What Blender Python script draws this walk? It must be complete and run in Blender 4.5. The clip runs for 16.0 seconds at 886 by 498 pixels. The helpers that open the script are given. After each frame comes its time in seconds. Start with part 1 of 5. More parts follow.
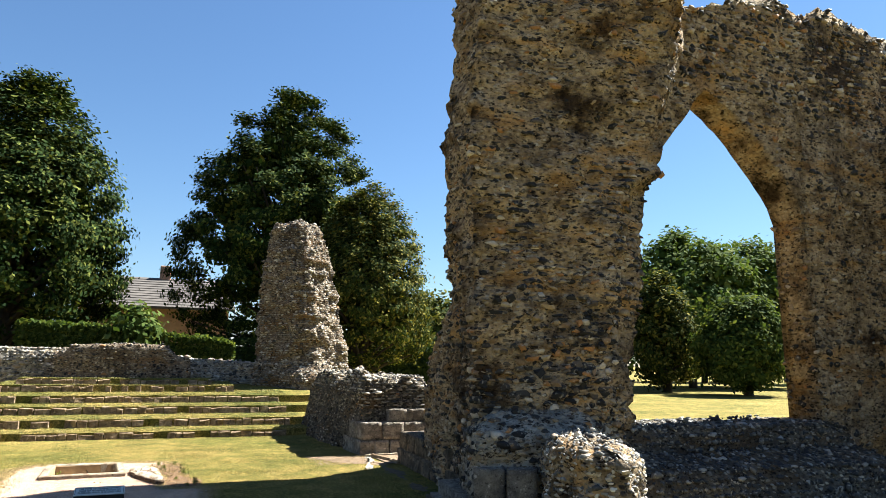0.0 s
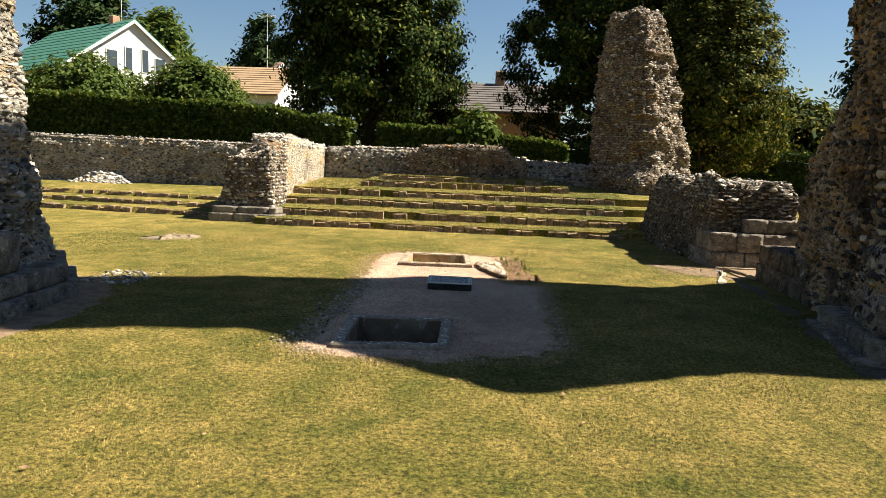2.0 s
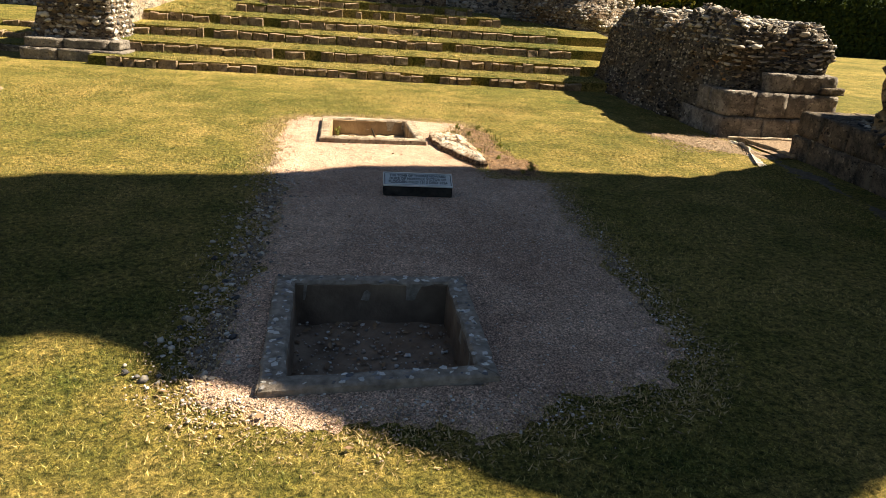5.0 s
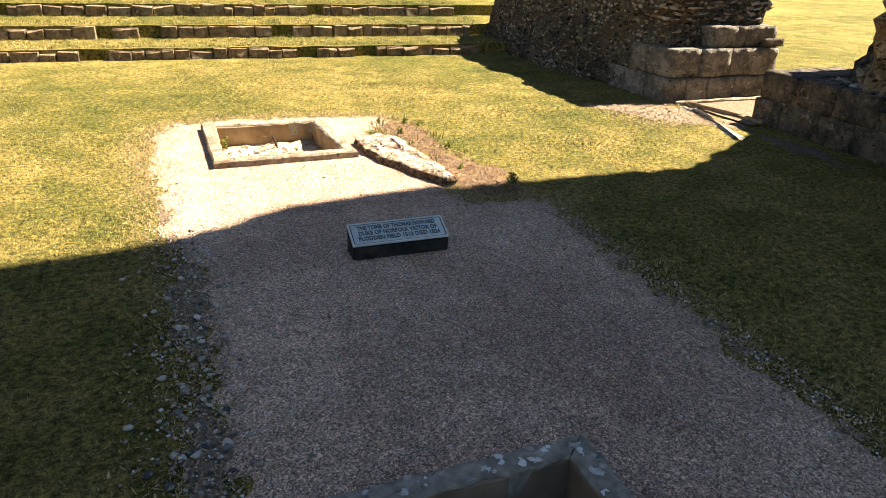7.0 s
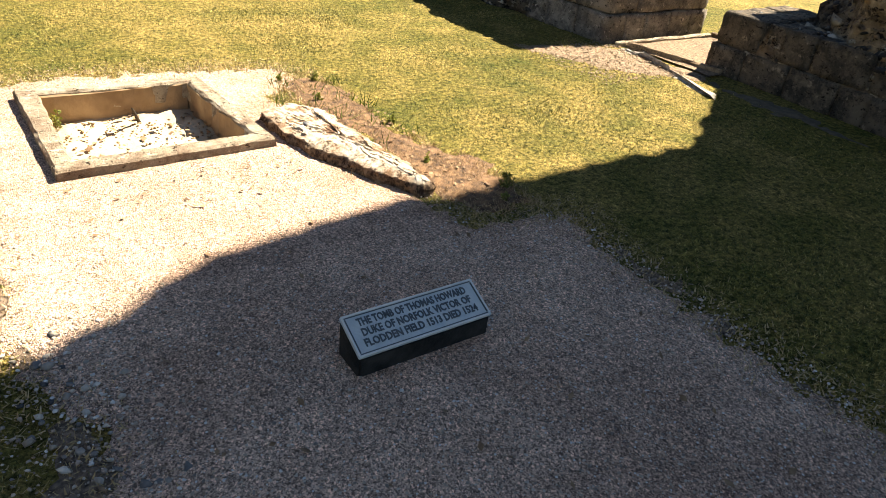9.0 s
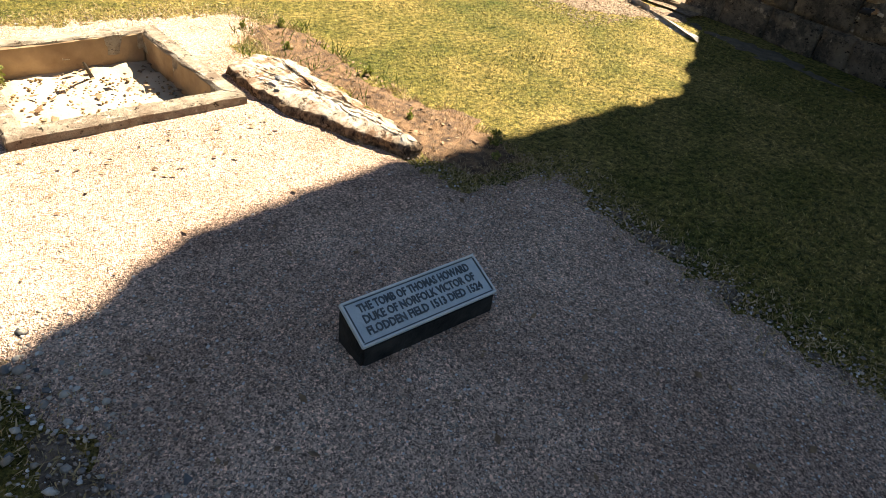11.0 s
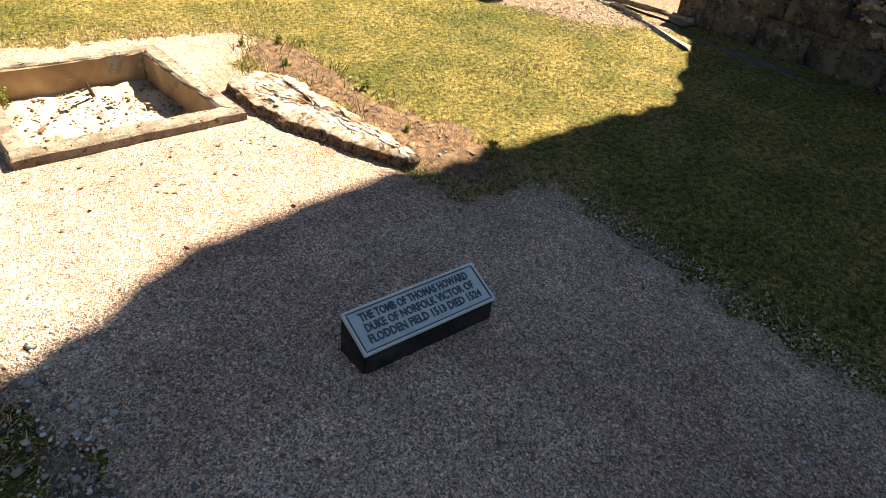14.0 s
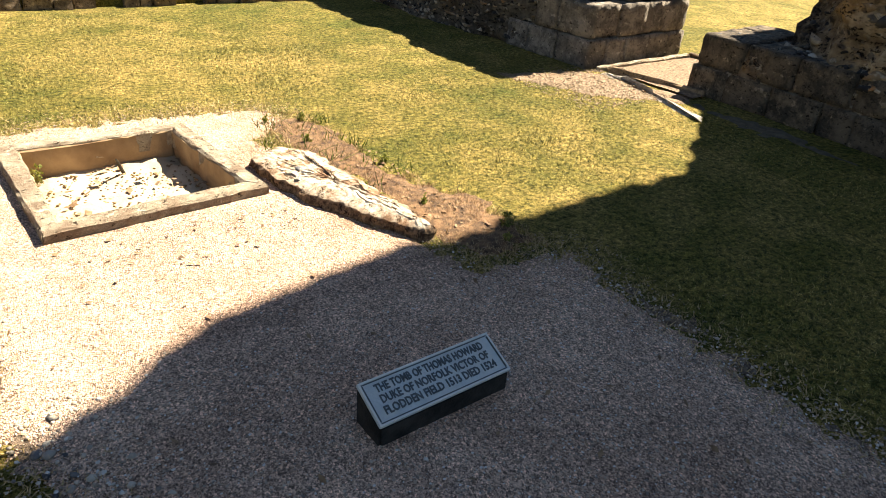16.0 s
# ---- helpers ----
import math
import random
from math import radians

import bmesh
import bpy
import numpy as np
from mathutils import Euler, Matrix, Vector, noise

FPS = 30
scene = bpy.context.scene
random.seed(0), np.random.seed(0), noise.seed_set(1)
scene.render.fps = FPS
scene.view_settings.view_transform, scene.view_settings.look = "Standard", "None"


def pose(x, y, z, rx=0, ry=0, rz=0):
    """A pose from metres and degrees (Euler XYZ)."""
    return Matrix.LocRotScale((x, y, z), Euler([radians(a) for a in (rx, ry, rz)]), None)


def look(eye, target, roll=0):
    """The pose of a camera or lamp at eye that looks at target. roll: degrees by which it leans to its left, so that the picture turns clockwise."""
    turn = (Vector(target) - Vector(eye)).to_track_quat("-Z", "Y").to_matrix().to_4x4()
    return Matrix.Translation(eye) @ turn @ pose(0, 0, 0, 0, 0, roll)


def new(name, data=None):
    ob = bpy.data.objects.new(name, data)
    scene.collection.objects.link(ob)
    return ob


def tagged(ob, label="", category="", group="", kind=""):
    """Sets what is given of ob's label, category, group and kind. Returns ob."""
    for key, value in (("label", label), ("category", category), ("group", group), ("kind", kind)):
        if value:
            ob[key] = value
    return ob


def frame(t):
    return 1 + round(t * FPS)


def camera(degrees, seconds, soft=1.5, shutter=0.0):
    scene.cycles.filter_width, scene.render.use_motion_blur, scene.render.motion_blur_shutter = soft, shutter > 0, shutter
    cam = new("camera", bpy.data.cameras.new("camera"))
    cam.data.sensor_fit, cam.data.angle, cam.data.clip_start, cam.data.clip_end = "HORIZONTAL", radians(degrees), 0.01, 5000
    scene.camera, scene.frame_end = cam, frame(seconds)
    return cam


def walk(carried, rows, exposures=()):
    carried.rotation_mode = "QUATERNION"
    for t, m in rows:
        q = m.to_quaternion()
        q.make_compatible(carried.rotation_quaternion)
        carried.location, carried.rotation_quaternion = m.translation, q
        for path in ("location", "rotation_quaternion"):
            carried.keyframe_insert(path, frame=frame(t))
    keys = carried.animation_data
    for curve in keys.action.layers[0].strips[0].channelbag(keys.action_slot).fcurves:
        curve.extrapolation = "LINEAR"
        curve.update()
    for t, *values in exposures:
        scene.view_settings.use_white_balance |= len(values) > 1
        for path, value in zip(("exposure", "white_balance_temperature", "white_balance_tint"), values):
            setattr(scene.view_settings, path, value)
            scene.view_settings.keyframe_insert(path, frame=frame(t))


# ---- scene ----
cam = camera(65.6, 16.0, 0.65)
PATH = [
    (0, (1.876, -0.05, 1.733), (2.611, 1.781, 2.059), 0.9),
    (0.5, (1.754, 0.036, 1.72), (2.225, 1.972, 1.886), 0.1),
    (1, (1.859, 0.246, 1.7), (1.844, 2.246, 1.71), -0.2),
    (1.5, (1.913, 0.596, 1.621), (1.775, 2.589, 1.518), 1.6),
    (2, (1.845, 1.066, 1.616), (1.695, 3.044, 1.362), 2.1),
    (2.5, (1.8, 1.573, 1.622), (1.625, 3.539, 1.296), 2.3),
    (3, (1.613, 2.081, 1.586), (1.552, 4.038, 1.181), 1.5),
    (3.5, (1.321, 2.648, 1.579), (1.248, 4.578, 1.06), 1.8),
    (4, (1.159, 3.14, 1.595), (1.025, 5.053, 1.028), 2.5),
    (4.5, (0.986, 3.712, 1.553), (1.154, 5.594, 0.898), 3.4),
    (5, (0.892, 4.264, 1.57), (1.118, 6.122, 0.864), 4.0),
    (5.2, (0.812, 4.502, 1.582), (1.156, 6.334, 0.857), 4.6),
    (7.3, (0.234, 6.461, 1.621), (0.879, 8.167, 0.8), 2.1),
    (7.5, (0.203, 6.659, 1.627), (0.84, 8.36, 0.788), 2.9),
    (8, (0.123, 7.224, 1.626), (0.967, 8.746, 0.641), 5.5),
    (8.5, (0.156, 7.693, 1.617), (1.088, 9.166, 0.636), 5.0),
    (9, (0.154, 7.993, 1.596), (1.191, 9.362, 0.571), 6.8),
    (11.5, (0.157, 8.258, 1.605), (1.255, 9.46, 0.443), 8.6),
    (12, (0.151, 8.258, 1.606), (1.268, 9.458, 0.461), 9.0),
    (12.5, (0.164, 8.248, 1.621), (1.25, 9.453, 0.451), 7.6),
    (13, (0.156, 8.248, 1.614), (1.238, 9.444, 0.432), 6.4),
    (13.5, (0.149, 8.225, 1.627), (1.211, 9.445, 0.45), 5.9),
    (14, (0.132, 8.219, 1.623), (1.228, 9.449, 0.487), 6.9),
    (14.5, (0.134, 8.205, 1.621), (1.225, 9.44, 0.487), 6.7),
    (15, (0.135, 8.193, 1.629), (1.231, 9.441, 0.516), 6.4),
    (15.5, (0.138, 8.182, 1.628), (1.232, 9.452, 0.537), 5.8),
    (16, (0.123, 8.186, 1.657), (1.225, 9.541, 0.683), 5.2),
]
walk(cam, [(t, look(eye, target, roll)) for t, eye, target, roll in PATH],
     [(0, 2.36, 5600, 7), (1, 2.26, 5800, 8), (2, 1.8, 6250, 10), (3.5, 1.7, 6850, 12), (5, 1.9, 6850, 12), (7.3, 2.5, 6550, 11), (9, 2.38, 6500, 11), (16, 2.33, 6550, 11)])

# ---- world and sun ----
SUN_AZ, SUN_EL = 11.0, 50.0          # degrees from +x towards +y, and above the horizon
world = bpy.data.worlds.new("sky")
scene.world = world
world.use_nodes = True
wn, wl = world.node_tree.nodes, world.node_tree.links
sky = wn.new("ShaderNodeTexSky")
sky.sky_type, sky.sun_disc = "NISHITA", False
sky.sun_elevation, sky.sun_rotation = radians(SUN_EL), radians(90 - SUN_AZ)
sky.air_density, sky.dust_density, sky.ozone_density = 1.2, 0.1, 4.0
wn["Background"].inputs["Strength"].default_value = 0.027
wl.new(sky.outputs["Color"], wn["Background"].inputs["Color"])
sun_data = bpy.data.lights.new("sun", "SUN")
sun_data.energy, sun_data.angle, sun_data.color = 5.0, radians(0.53), (1.0, 0.9, 0.72)
sun_dir = Vector((math.cos(radians(SUN_EL)) * math.cos(radians(SUN_AZ)), math.cos(radians(SUN_EL)) * math.sin(radians(SUN_AZ)), math.sin(radians(SUN_EL))))
new("sun", sun_data).matrix_world = look(sun_dir * 60, (0, 0, 0))

# ---- materials ----


class Mat:
    """A node material under construction."""

    def __init__(self, name, rough=0.9, spec=0.3):
        self.m = bpy.data.materials.new(name)
        self.m.use_nodes = True
        self.t = self.m.node_tree
        self.b = self.t.nodes["Principled BSDF"]
        self.b.inputs["Roughness"].default_value = rough
        self.b.inputs["Specular IOR Level"].default_value = spec
        self.pos = self.t.nodes.new("ShaderNodeNewGeometry")

    def link(self, a, b):
        self.t.links.new(a, b)

    def noise(self, scale, detail=3.0, rough=0.55, stretch=None):
        n = self.t.nodes.new("ShaderNodeTexNoise")
        n.inputs["Scale"].default_value, n.inputs["Detail"].default_value, n.inputs["Roughness"].default_value = scale, detail, rough
        v = self.pos.outputs["Position"]
        if stretch:
            k = self.t.nodes.new("ShaderNodeVectorMath")
            k.operation = "MULTIPLY"
            k.inputs[1].default_value = stretch
            self.link(v, k.inputs[0])
            v = k.outputs[0]
        self.link(v, n.inputs["Vector"])
        return n.outputs["Fac"]

    def voronoi(self, scale, out="Distance", feature="F1", stretch=(1, 1, 1), shift=None):
        n = self.t.nodes.new("ShaderNodeTexVoronoi")
        n.feature = feature
        n.inputs["Scale"].default_value = scale
        k = self.t.nodes.new("ShaderNodeVectorMath")
        k.operation = "MULTIPLY"
        k.inputs[1].default_value = stretch
        self.link(self.pos.outputs["Position"], k.inputs[0])
        v = k.outputs[0]
        if shift is not None:
            s = self.t.nodes.new("ShaderNodeVectorMath")
            s.operation = "MULTIPLY_ADD"
            self.link(shift, s.inputs[0])
            s.inputs[1].default_value = (0.12, 0.12, 0.12)
            self.link(v, s.inputs[2])
            v = s.outputs[0]
        self.link(v, n.inputs["Vector"])
        return n.outputs[out]

    def ramp(self, fac, stops, constant=False):
        n = self.t.nodes.new("ShaderNodeValToRGB")
        n.color_ramp.interpolation = "CONSTANT" if constant else "LINEAR"
        e = n.color_ramp.elements
        while len(e) < len(stops):
            e.new(0.5)
        for el, (p, c) in zip(e, stops):
            el.position, el.color = p, (*c, 1)
        self.link(fac, n.inputs["Fac"])
        return n.outputs["Color"]

    def mix(self, fac, a, b, mode="MIX"):
        n = self.t.nodes.new("ShaderNodeMix")
        n.data_type, n.blend_type = "RGBA", mode
        for sock, v in ((n.inputs[0], fac), (n.inputs[6], a), (n.inputs[7], b)):
            if isinstance(v, (int, float)):
                sock.default_value = v
            elif isinstance(v, tuple):
                sock.default_value = (*v, 1)
            else:
                self.link(v, sock)
        return n.outputs[2]

    def island(self):
        return self.pos.outputs["Random Per Island"]

    def each(self):
        return self.t.nodes.new("ShaderNodeObjectInfo").outputs["Random"]

    def color(self, c):
        if isinstance(c, tuple):
            self.b.inputs["Base Color"].default_value = (*c, 1)
        else:
            self.link(c, self.b.inputs["Base Color"])
        return self

    def bump(self, h, strength=0.5, dist=0.02):
        n = self.t.nodes.new("ShaderNodeBump")
        n.inputs["Strength"].default_value, n.inputs["Distance"].default_value = strength, dist
        self.link(h, n.inputs["Height"])
        self.link(n.outputs["Normal"], self.b.inputs["Normal"])
        return self


def mortar_mat(name, a, b, c, stain, weather=0.35):
    m = Mat(name, 0.95, 0.2)
    base = m.ramp(m.noise(1.3, 5), [(0.3, a), (0.5, b), (0.7, c)])
    base = m.mix(m.ramp(m.noise(14, 4), [(0.35, (0, 0, 0)), (0.7, (1, 1, 1))]), base, stain)
    warp = m.noise(7, 3)
    cells = m.voronoi(13, "Color", stretch=(1.0, 1.0, 1.7), shift=warp)
    flint = m.ramp(cells, [(0.0, (0.03, 0.028, 0.028)), (0.34, (0.08, 0.07, 0.065)), (0.48, (0.26, 0.2, 0.14)), (0.6, (0.5, 0.43, 0.33))])
    body = m.ramp(m.voronoi(13, "Distance", stretch=(1.0, 1.0, 1.7), shift=warp), [(0.32, (1, 1, 1)), (0.5, (0, 0, 0))])
    patch = m.ramp(m.noise(2.2, 4), [(0.36, (0.15, 0.15, 0.15)), (0.56, (1, 1, 1))])
    face = m.mix(m.mix(1.0, body, patch, "MULTIPLY"), base, flint)
    rust = m.ramp(m.noise(0.9, 5, 0.6, (1, 1, 3.0)), [(0.52, (0, 0, 0)), (0.62, (0.7, 0.7, 0.7))])
    face = m.mix(rust, face, (c[0] * 1.0, c[1] * 0.8, c[2] * 0.5))
    soot = m.ramp(m.noise(0.8, 6, 0.68), [(0.36, (0.14, 0.12, 0.11)), (0.48, (1, 1, 1))])
    face = m.mix(min(1.0, weather * 1.6), face, soot, "MULTIPLY")
    damp = m.ramp(m.noise(2.4, 5, 0.65, (1, 1, 1.6)), [(0.36, (0.42, 0.38, 0.35)), (0.52, (0.95, 0.95, 0.95)), (0.68, (1.2, 1.2, 1.2))])
    face = m.mix(weather, face, damp, "MULTIPLY")
    # dark specks paint the shade of small recesses between the flints
    pit_shade = m.ramp(m.noise(11, 5, 0.75, (1, 1, 2.2)), [(0.4, (0.05, 0.04, 0.035)), (0.46, (1, 1, 1))])
    face = m.mix(1.0, face, pit_shade, "MULTIPLY")
    h = m.mix(0.45, m.noise(16, 6, 0.75), body, "ADD")
    return m.color(face).bump(h, 1.0, 0.06).m


def stone_mat(name, stops, each=False):
    m = Mat(name, 0.75, 0.35)
    c = m.ramp(m.each() if each else m.island(), stops, True)
    c = m.mix(m.ramp(m.noise(22, 5), [(0.56, (0, 0, 0)), (0.7, (0.8, 0.8, 0.8))]), c, (0.4, 0.34, 0.25))
    c = m.mix(0.5, c, m.ramp(m.noise(60, 4), [(0.3, (0.45, 0.45, 0.45)), (0.7, (1, 1, 1))]), "MULTIPLY")
    return m.color(c).bump(m.noise(45, 4), 0.6, 0.01).m


FLINT = [(0.0, (0.012, 0.011, 0.012)), (0.34, (0.035, 0.03, 0.028)), (0.5, (0.09, 0.07, 0.055)), (0.64, (0.3, 0.225, 0.14)), (0.78, (0.2, 0.13, 0.07)), (0.88, (0.48, 0.41, 0.32)), (0.95, (0.3, 0.15, 0.055))]
PALE = [(0.0, (0.1, 0.1, 0.105)), (0.14, (0.22, 0.21, 0.2)), (0.28, (0.46, 0.43, 0.38)), (0.55, (0.6, 0.56, 0.49)), (0.75, (0.38, 0.33, 0.26)), (0.88, (0.66, 0.63, 0.57))]
M_MORTAR = mortar_mat("mortar_tan", (0.34, 0.24, 0.13), (0.52, 0.41, 0.27), (0.42, 0.3, 0.16), (0.24, 0.17, 0.1), 1.0)
M_MORTAR_BROWN = mortar_mat("mortar_brown", (0.2, 0.15, 0.1), (0.3, 0.235, 0.165), (0.2, 0.145, 0.095), (0.12, 0.085, 0.06))
M_MORTAR_CREAM = mortar_mat("mortar_pale", (0.48, 0.41, 0.31), (0.58, 0.52, 0.42), (0.46, 0.38, 0.28), (0.36, 0.3, 0.22))
# mortar darkened in colour for the shaded choir wall and arch footing
M_MORTAR_DARK = mortar_mat("mortar_shade", (0.12, 0.1, 0.075), (0.17, 0.145, 0.11), (0.12, 0.095, 0.07), (0.06, 0.05, 0.04))
M_MORTAR_GREY = mortar_mat("mortar_grey", (0.36, 0.32, 0.26), (0.46, 0.42, 0.35), (0.34, 0.3, 0.24), (0.24, 0.22, 0.19))
MIXED = [(0.0, (0.05, 0.048, 0.048)), (0.2, (0.14, 0.13, 0.12)), (0.38, (0.3, 0.26, 0.21)), (0.58, (0.45, 0.4, 0.32)), (0.76, (0.3, 0.23, 0.16)), (0.9, (0.55, 0.5, 0.42))]
# flint tones darkened to carry the deep shade under the arch
SHADED = [(0.0, (0.02, 0.02, 0.022)), (0.45, (0.05, 0.048, 0.046)), (0.7, (0.12, 0.11, 0.1)), (0.9, (0.3, 0.28, 0.25))]
M_FLINT = stone_mat("flint", FLINT)
M_FLINT_SHADE = stone_mat("flint_shade", SHADED)
M_MIXED = stone_mat("flint_mixed", MIXED)
M_PALE = stone_mat("flint_pale", PALE)
M_PALE_EACH = stone_mat("flint_single", PALE, True)
M_FLINT_EACH = stone_mat("flint_single_dark", FLINT, True)


def ashlar_mat(name, a, b, stain):
    m = Mat(name, 0.95, 0.15)
    c = m.mix(m.each(), a, b)
    c = m.mix(m.ramp(m.noise(5, 7, 0.8), [(0.42, (0, 0, 0)), (0.58, (1, 1, 1))]), c, stain)
    pale = (min(1, a[0] * 1.9), min(1, a[1] * 1.9), min(1, a[2] * 1.9))
    c = m.mix(m.ramp(m.noise(13, 6, 0.75), [(0.58, (0, 0, 0)), (0.66, (0.7, 0.7, 0.7))]), c, pale)
    # random dark specks, drawn by colour alone
    dark_specks = m.ramp(m.noise(24, 5, 0.75, (1, 1, 1.6)), [(0.36, (0.12, 0.1, 0.09)), (0.43, (1, 1, 1))])
    c = m.mix(1.0, c, dark_specks, "MULTIPLY")
    return m.color(c).bump(m.noise(20, 7, 0.8), 1.0, 0.05).m


# limestone darkened for the shaded plinth; lighter copy for sunlit nave base, other courses
M_ASHLAR = ashlar_mat("limestone", (0.25, 0.195, 0.135), (0.15, 0.115, 0.08), (0.065, 0.055, 0.043))
M_ASHLAR_PALE = ashlar_mat("limestone_pale", (0.38, 0.33, 0.27), (0.28, 0.24, 0.19), (0.14, 0.12, 0.1))
M_RISER = ashlar_mat("step_stone", (0.42, 0.31, 0.19), (0.3, 0.21, 0.125), (0.15, 0.105, 0.065))


TUFT = [(0.36, (0.32, 0.36, 0.3)), (0.5, (0.9, 0.9, 0.88)), (0.62, (1.45, 1.38, 1.3))]      # darker spots and paler tufts, a few centimetres wide


def grass_ground():
    m = Mat("dry_turf", 0.95, 0.1)
    wide = m.ramp(m.mix(0.4, m.noise(2.6, 7, 0.7), m.noise(0.4, 3)), [(0.36, (0.087, 0.097, 0.02)), (0.48, (0.175, 0.149, 0.038)), (0.62, (0.325, 0.24, 0.08))])
    fine = m.ramp(m.noise(75, 5, 0.8), [(0.36, (0.2, 0.21, 0.16)), (0.5, (0.85, 0.85, 0.8)), (0.64, (1.45, 1.4, 1.25))])
    c = m.mix(0.9, wide, fine, "MULTIPLY")
    c = m.mix(1.0, c, m.ramp(m.noise(26, 4, 0.7), TUFT), "MULTIPLY")
    return m.color(c).bump(m.noise(110, 5, 0.8), 1.0, 0.02).m


def blade_mat():
    m = Mat("grass_blade", 0.6, 0.2)
    wide = m.mix(0.4, m.noise(2.6, 7, 0.7), m.noise(0.4, 3))
    dry = m.ramp(m.island(), [(0, (0.56, 0.41, 0.155)), (0.22, (0.34, 0.255, 0.072)), (0.46, (0.158, 0.152, 0.03)), (0.74, (0.05, 0.065, 0.012))], True)
    green = m.ramp(m.island(), [(0, (0.15, 0.175, 0.032)), (0.4, (0.07, 0.1, 0.017)), (0.74, (0.325, 0.255, 0.078)), (0.88, (0.03, 0.045, 0.01))], True)
    c = m.mix(m.ramp(wide, [(0.38, (0.1, 0.1, 0.1)), (0.58, (1, 1, 1))]), green, dry)
    m.color(m.mix(1.0, c, m.ramp(m.noise(26, 4, 0.7), TUFT), "MULTIPLY"))
    return m.m


def gravel_mat():
    m = Mat("gravel", 0.95, 0.2)
    c = m.ramp(m.noise(0.9, 4), [(0.35, (0.365, 0.242, 0.172)), (0.6, (0.52, 0.365, 0.265))])
    c = m.mix(0.5, c, m.ramp(m.noise(6, 5, 0.7), [(0.35, (0.62, 0.58, 0.55)), (0.6, (1.1, 1.1, 1.1))]), "MULTIPLY")
    cells = m.ramp(m.voronoi(200, "Color"), [(0.2, (0.3, 0.285, 0.28)), (0.5, (0.9, 0.9, 0.9)), (0.78, (1.5, 1.46, 1.4))])
    c = m.mix(0.9, c, cells, "MULTIPLY")
    grit = m.ramp(m.voronoi(110, "Color"), [(0.22, (0.3, 0.29, 0.28)), (0.4, (1, 1, 1)), (0.72, (1.0, 1.0, 1.0)), (0.78, (1.9, 1.85, 1.78))])
    c = m.mix(0.6, c, grit, "MULTIPLY")
    return m.color(c).bump(m.voronoi(200), 1.0, 0.006).m


M_TURF, M_BLADE, M_GRAVEL = grass_ground(), blade_mat(), gravel_mat()


def leaf_mat(name, a, b, c, thin=0.25):
    m = Mat(name, 0.85, 0.06)
    col = m.ramp(m.island(), [(0, a), (0.62, b), (1, c)])
    m.color(col)
    glow = m.t.nodes.new("ShaderNodeBsdfTranslucent")
    m.link(m.mix(1.0, col, (1.6, 1.5, 0.7), "MULTIPLY"), glow.inputs["Color"])
    both = m.t.nodes.new("ShaderNodeMixShader")
    both.inputs[0].default_value = thin
    m.link(m.b.outputs[0], both.inputs[1])
    m.link(glow.outputs[0], both.inputs[2])
    m.link(both.outputs[0], m.t.nodes["Material Output"].inputs["Surface"])
    return m.m


M_LIME = leaf_mat("lime_leaf", (0.007, 0.016, 0.004), (0.022, 0.04, 0.008), (0.12, 0.13, 0.026), 0.1)
M_YELLOW = leaf_mat("yellowing_leaf", (0.014, 0.024, 0.005), (0.045, 0.06, 0.013), (0.22, 0.19, 0.04), 0.18)
M_HEDGE = leaf_mat("hedge_leaf", (0.02, 0.036, 0.008), (0.05, 0.075, 0.016), (0.13, 0.15, 0.035), 0.3)
M_SHRUB = leaf_mat("shrub_leaf", (0.035, 0.06, 0.014), (0.06, 0.09, 0.02), (0.11, 0.13, 0.035), 0.25)
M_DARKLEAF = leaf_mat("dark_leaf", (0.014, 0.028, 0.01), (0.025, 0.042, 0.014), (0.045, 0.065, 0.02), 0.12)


def plain(name, a, b, scale=4.0, rough=0.8, bump=0.3, spec=0.3):
    m = Mat(name, rough, spec)
    m.color(m.ramp(m.noise(scale, 5), [(0.3, a), (0.7, b)]))
    return m.bump(m.noise(scale * 6, 4), bump, 0.01).m


M_BARK = plain("bark", (0.025, 0.02, 0.014), (0.06, 0.046, 0.032), 6, 0.95, 0.8)
M_WHITE = plain("white_render", (0.5, 0.49, 0.47), (0.6, 0.59, 0.57), 0.6)
M_GREENTILE = plain("green_roof_tile", (0.03, 0.11, 0.08), (0.05, 0.16, 0.12), 2)
M_ORANGETILE = plain("orange_roof_tile", (0.21, 0.14, 0.08), (0.29, 0.2, 0.115), 2)
M_BROWNTILE = plain("brown_roof_tile", (0.2, 0.14, 0.1), (0.3, 0.2, 0.14), 2)
M_GREYTILE = plain("grey_roof_tile", (0.06, 0.052, 0.048), (0.11, 0.095, 0.085), 2)
M_BRICK = plain("house_brick", (0.26, 0.15, 0.09), (0.36, 0.22, 0.14), 3)
M_GLASS = plain("window_glass", (0.03, 0.04, 0.05), (0.05, 0.06, 0.07), 1, 0.1, 0.0, 0.6)
M_METAL = plain("aerial_metal", (0.35, 0.35, 0.36), (0.5, 0.5, 0.5), 5, 0.4)
M_SAND = plain("pale_sand", (0.33, 0.25, 0.15), (0.48, 0.38, 0.25), 5, 0.95, 0.6)
M_NEARKERB = plain("pebbled_kerb_mortar", (0.13, 0.105, 0.08), (0.32, 0.27, 0.21), 22, 0.95, 1.0)
M_SOIL = plain("dark_soil", (0.11, 0.07, 0.042), (0.25, 0.175, 0.115), 7, 0.95, 0.9)
M_KERB = ashlar_mat("kerb_concrete", (0.48, 0.41, 0.31), (0.42, 0.36, 0.26), (0.26, 0.19, 0.13))
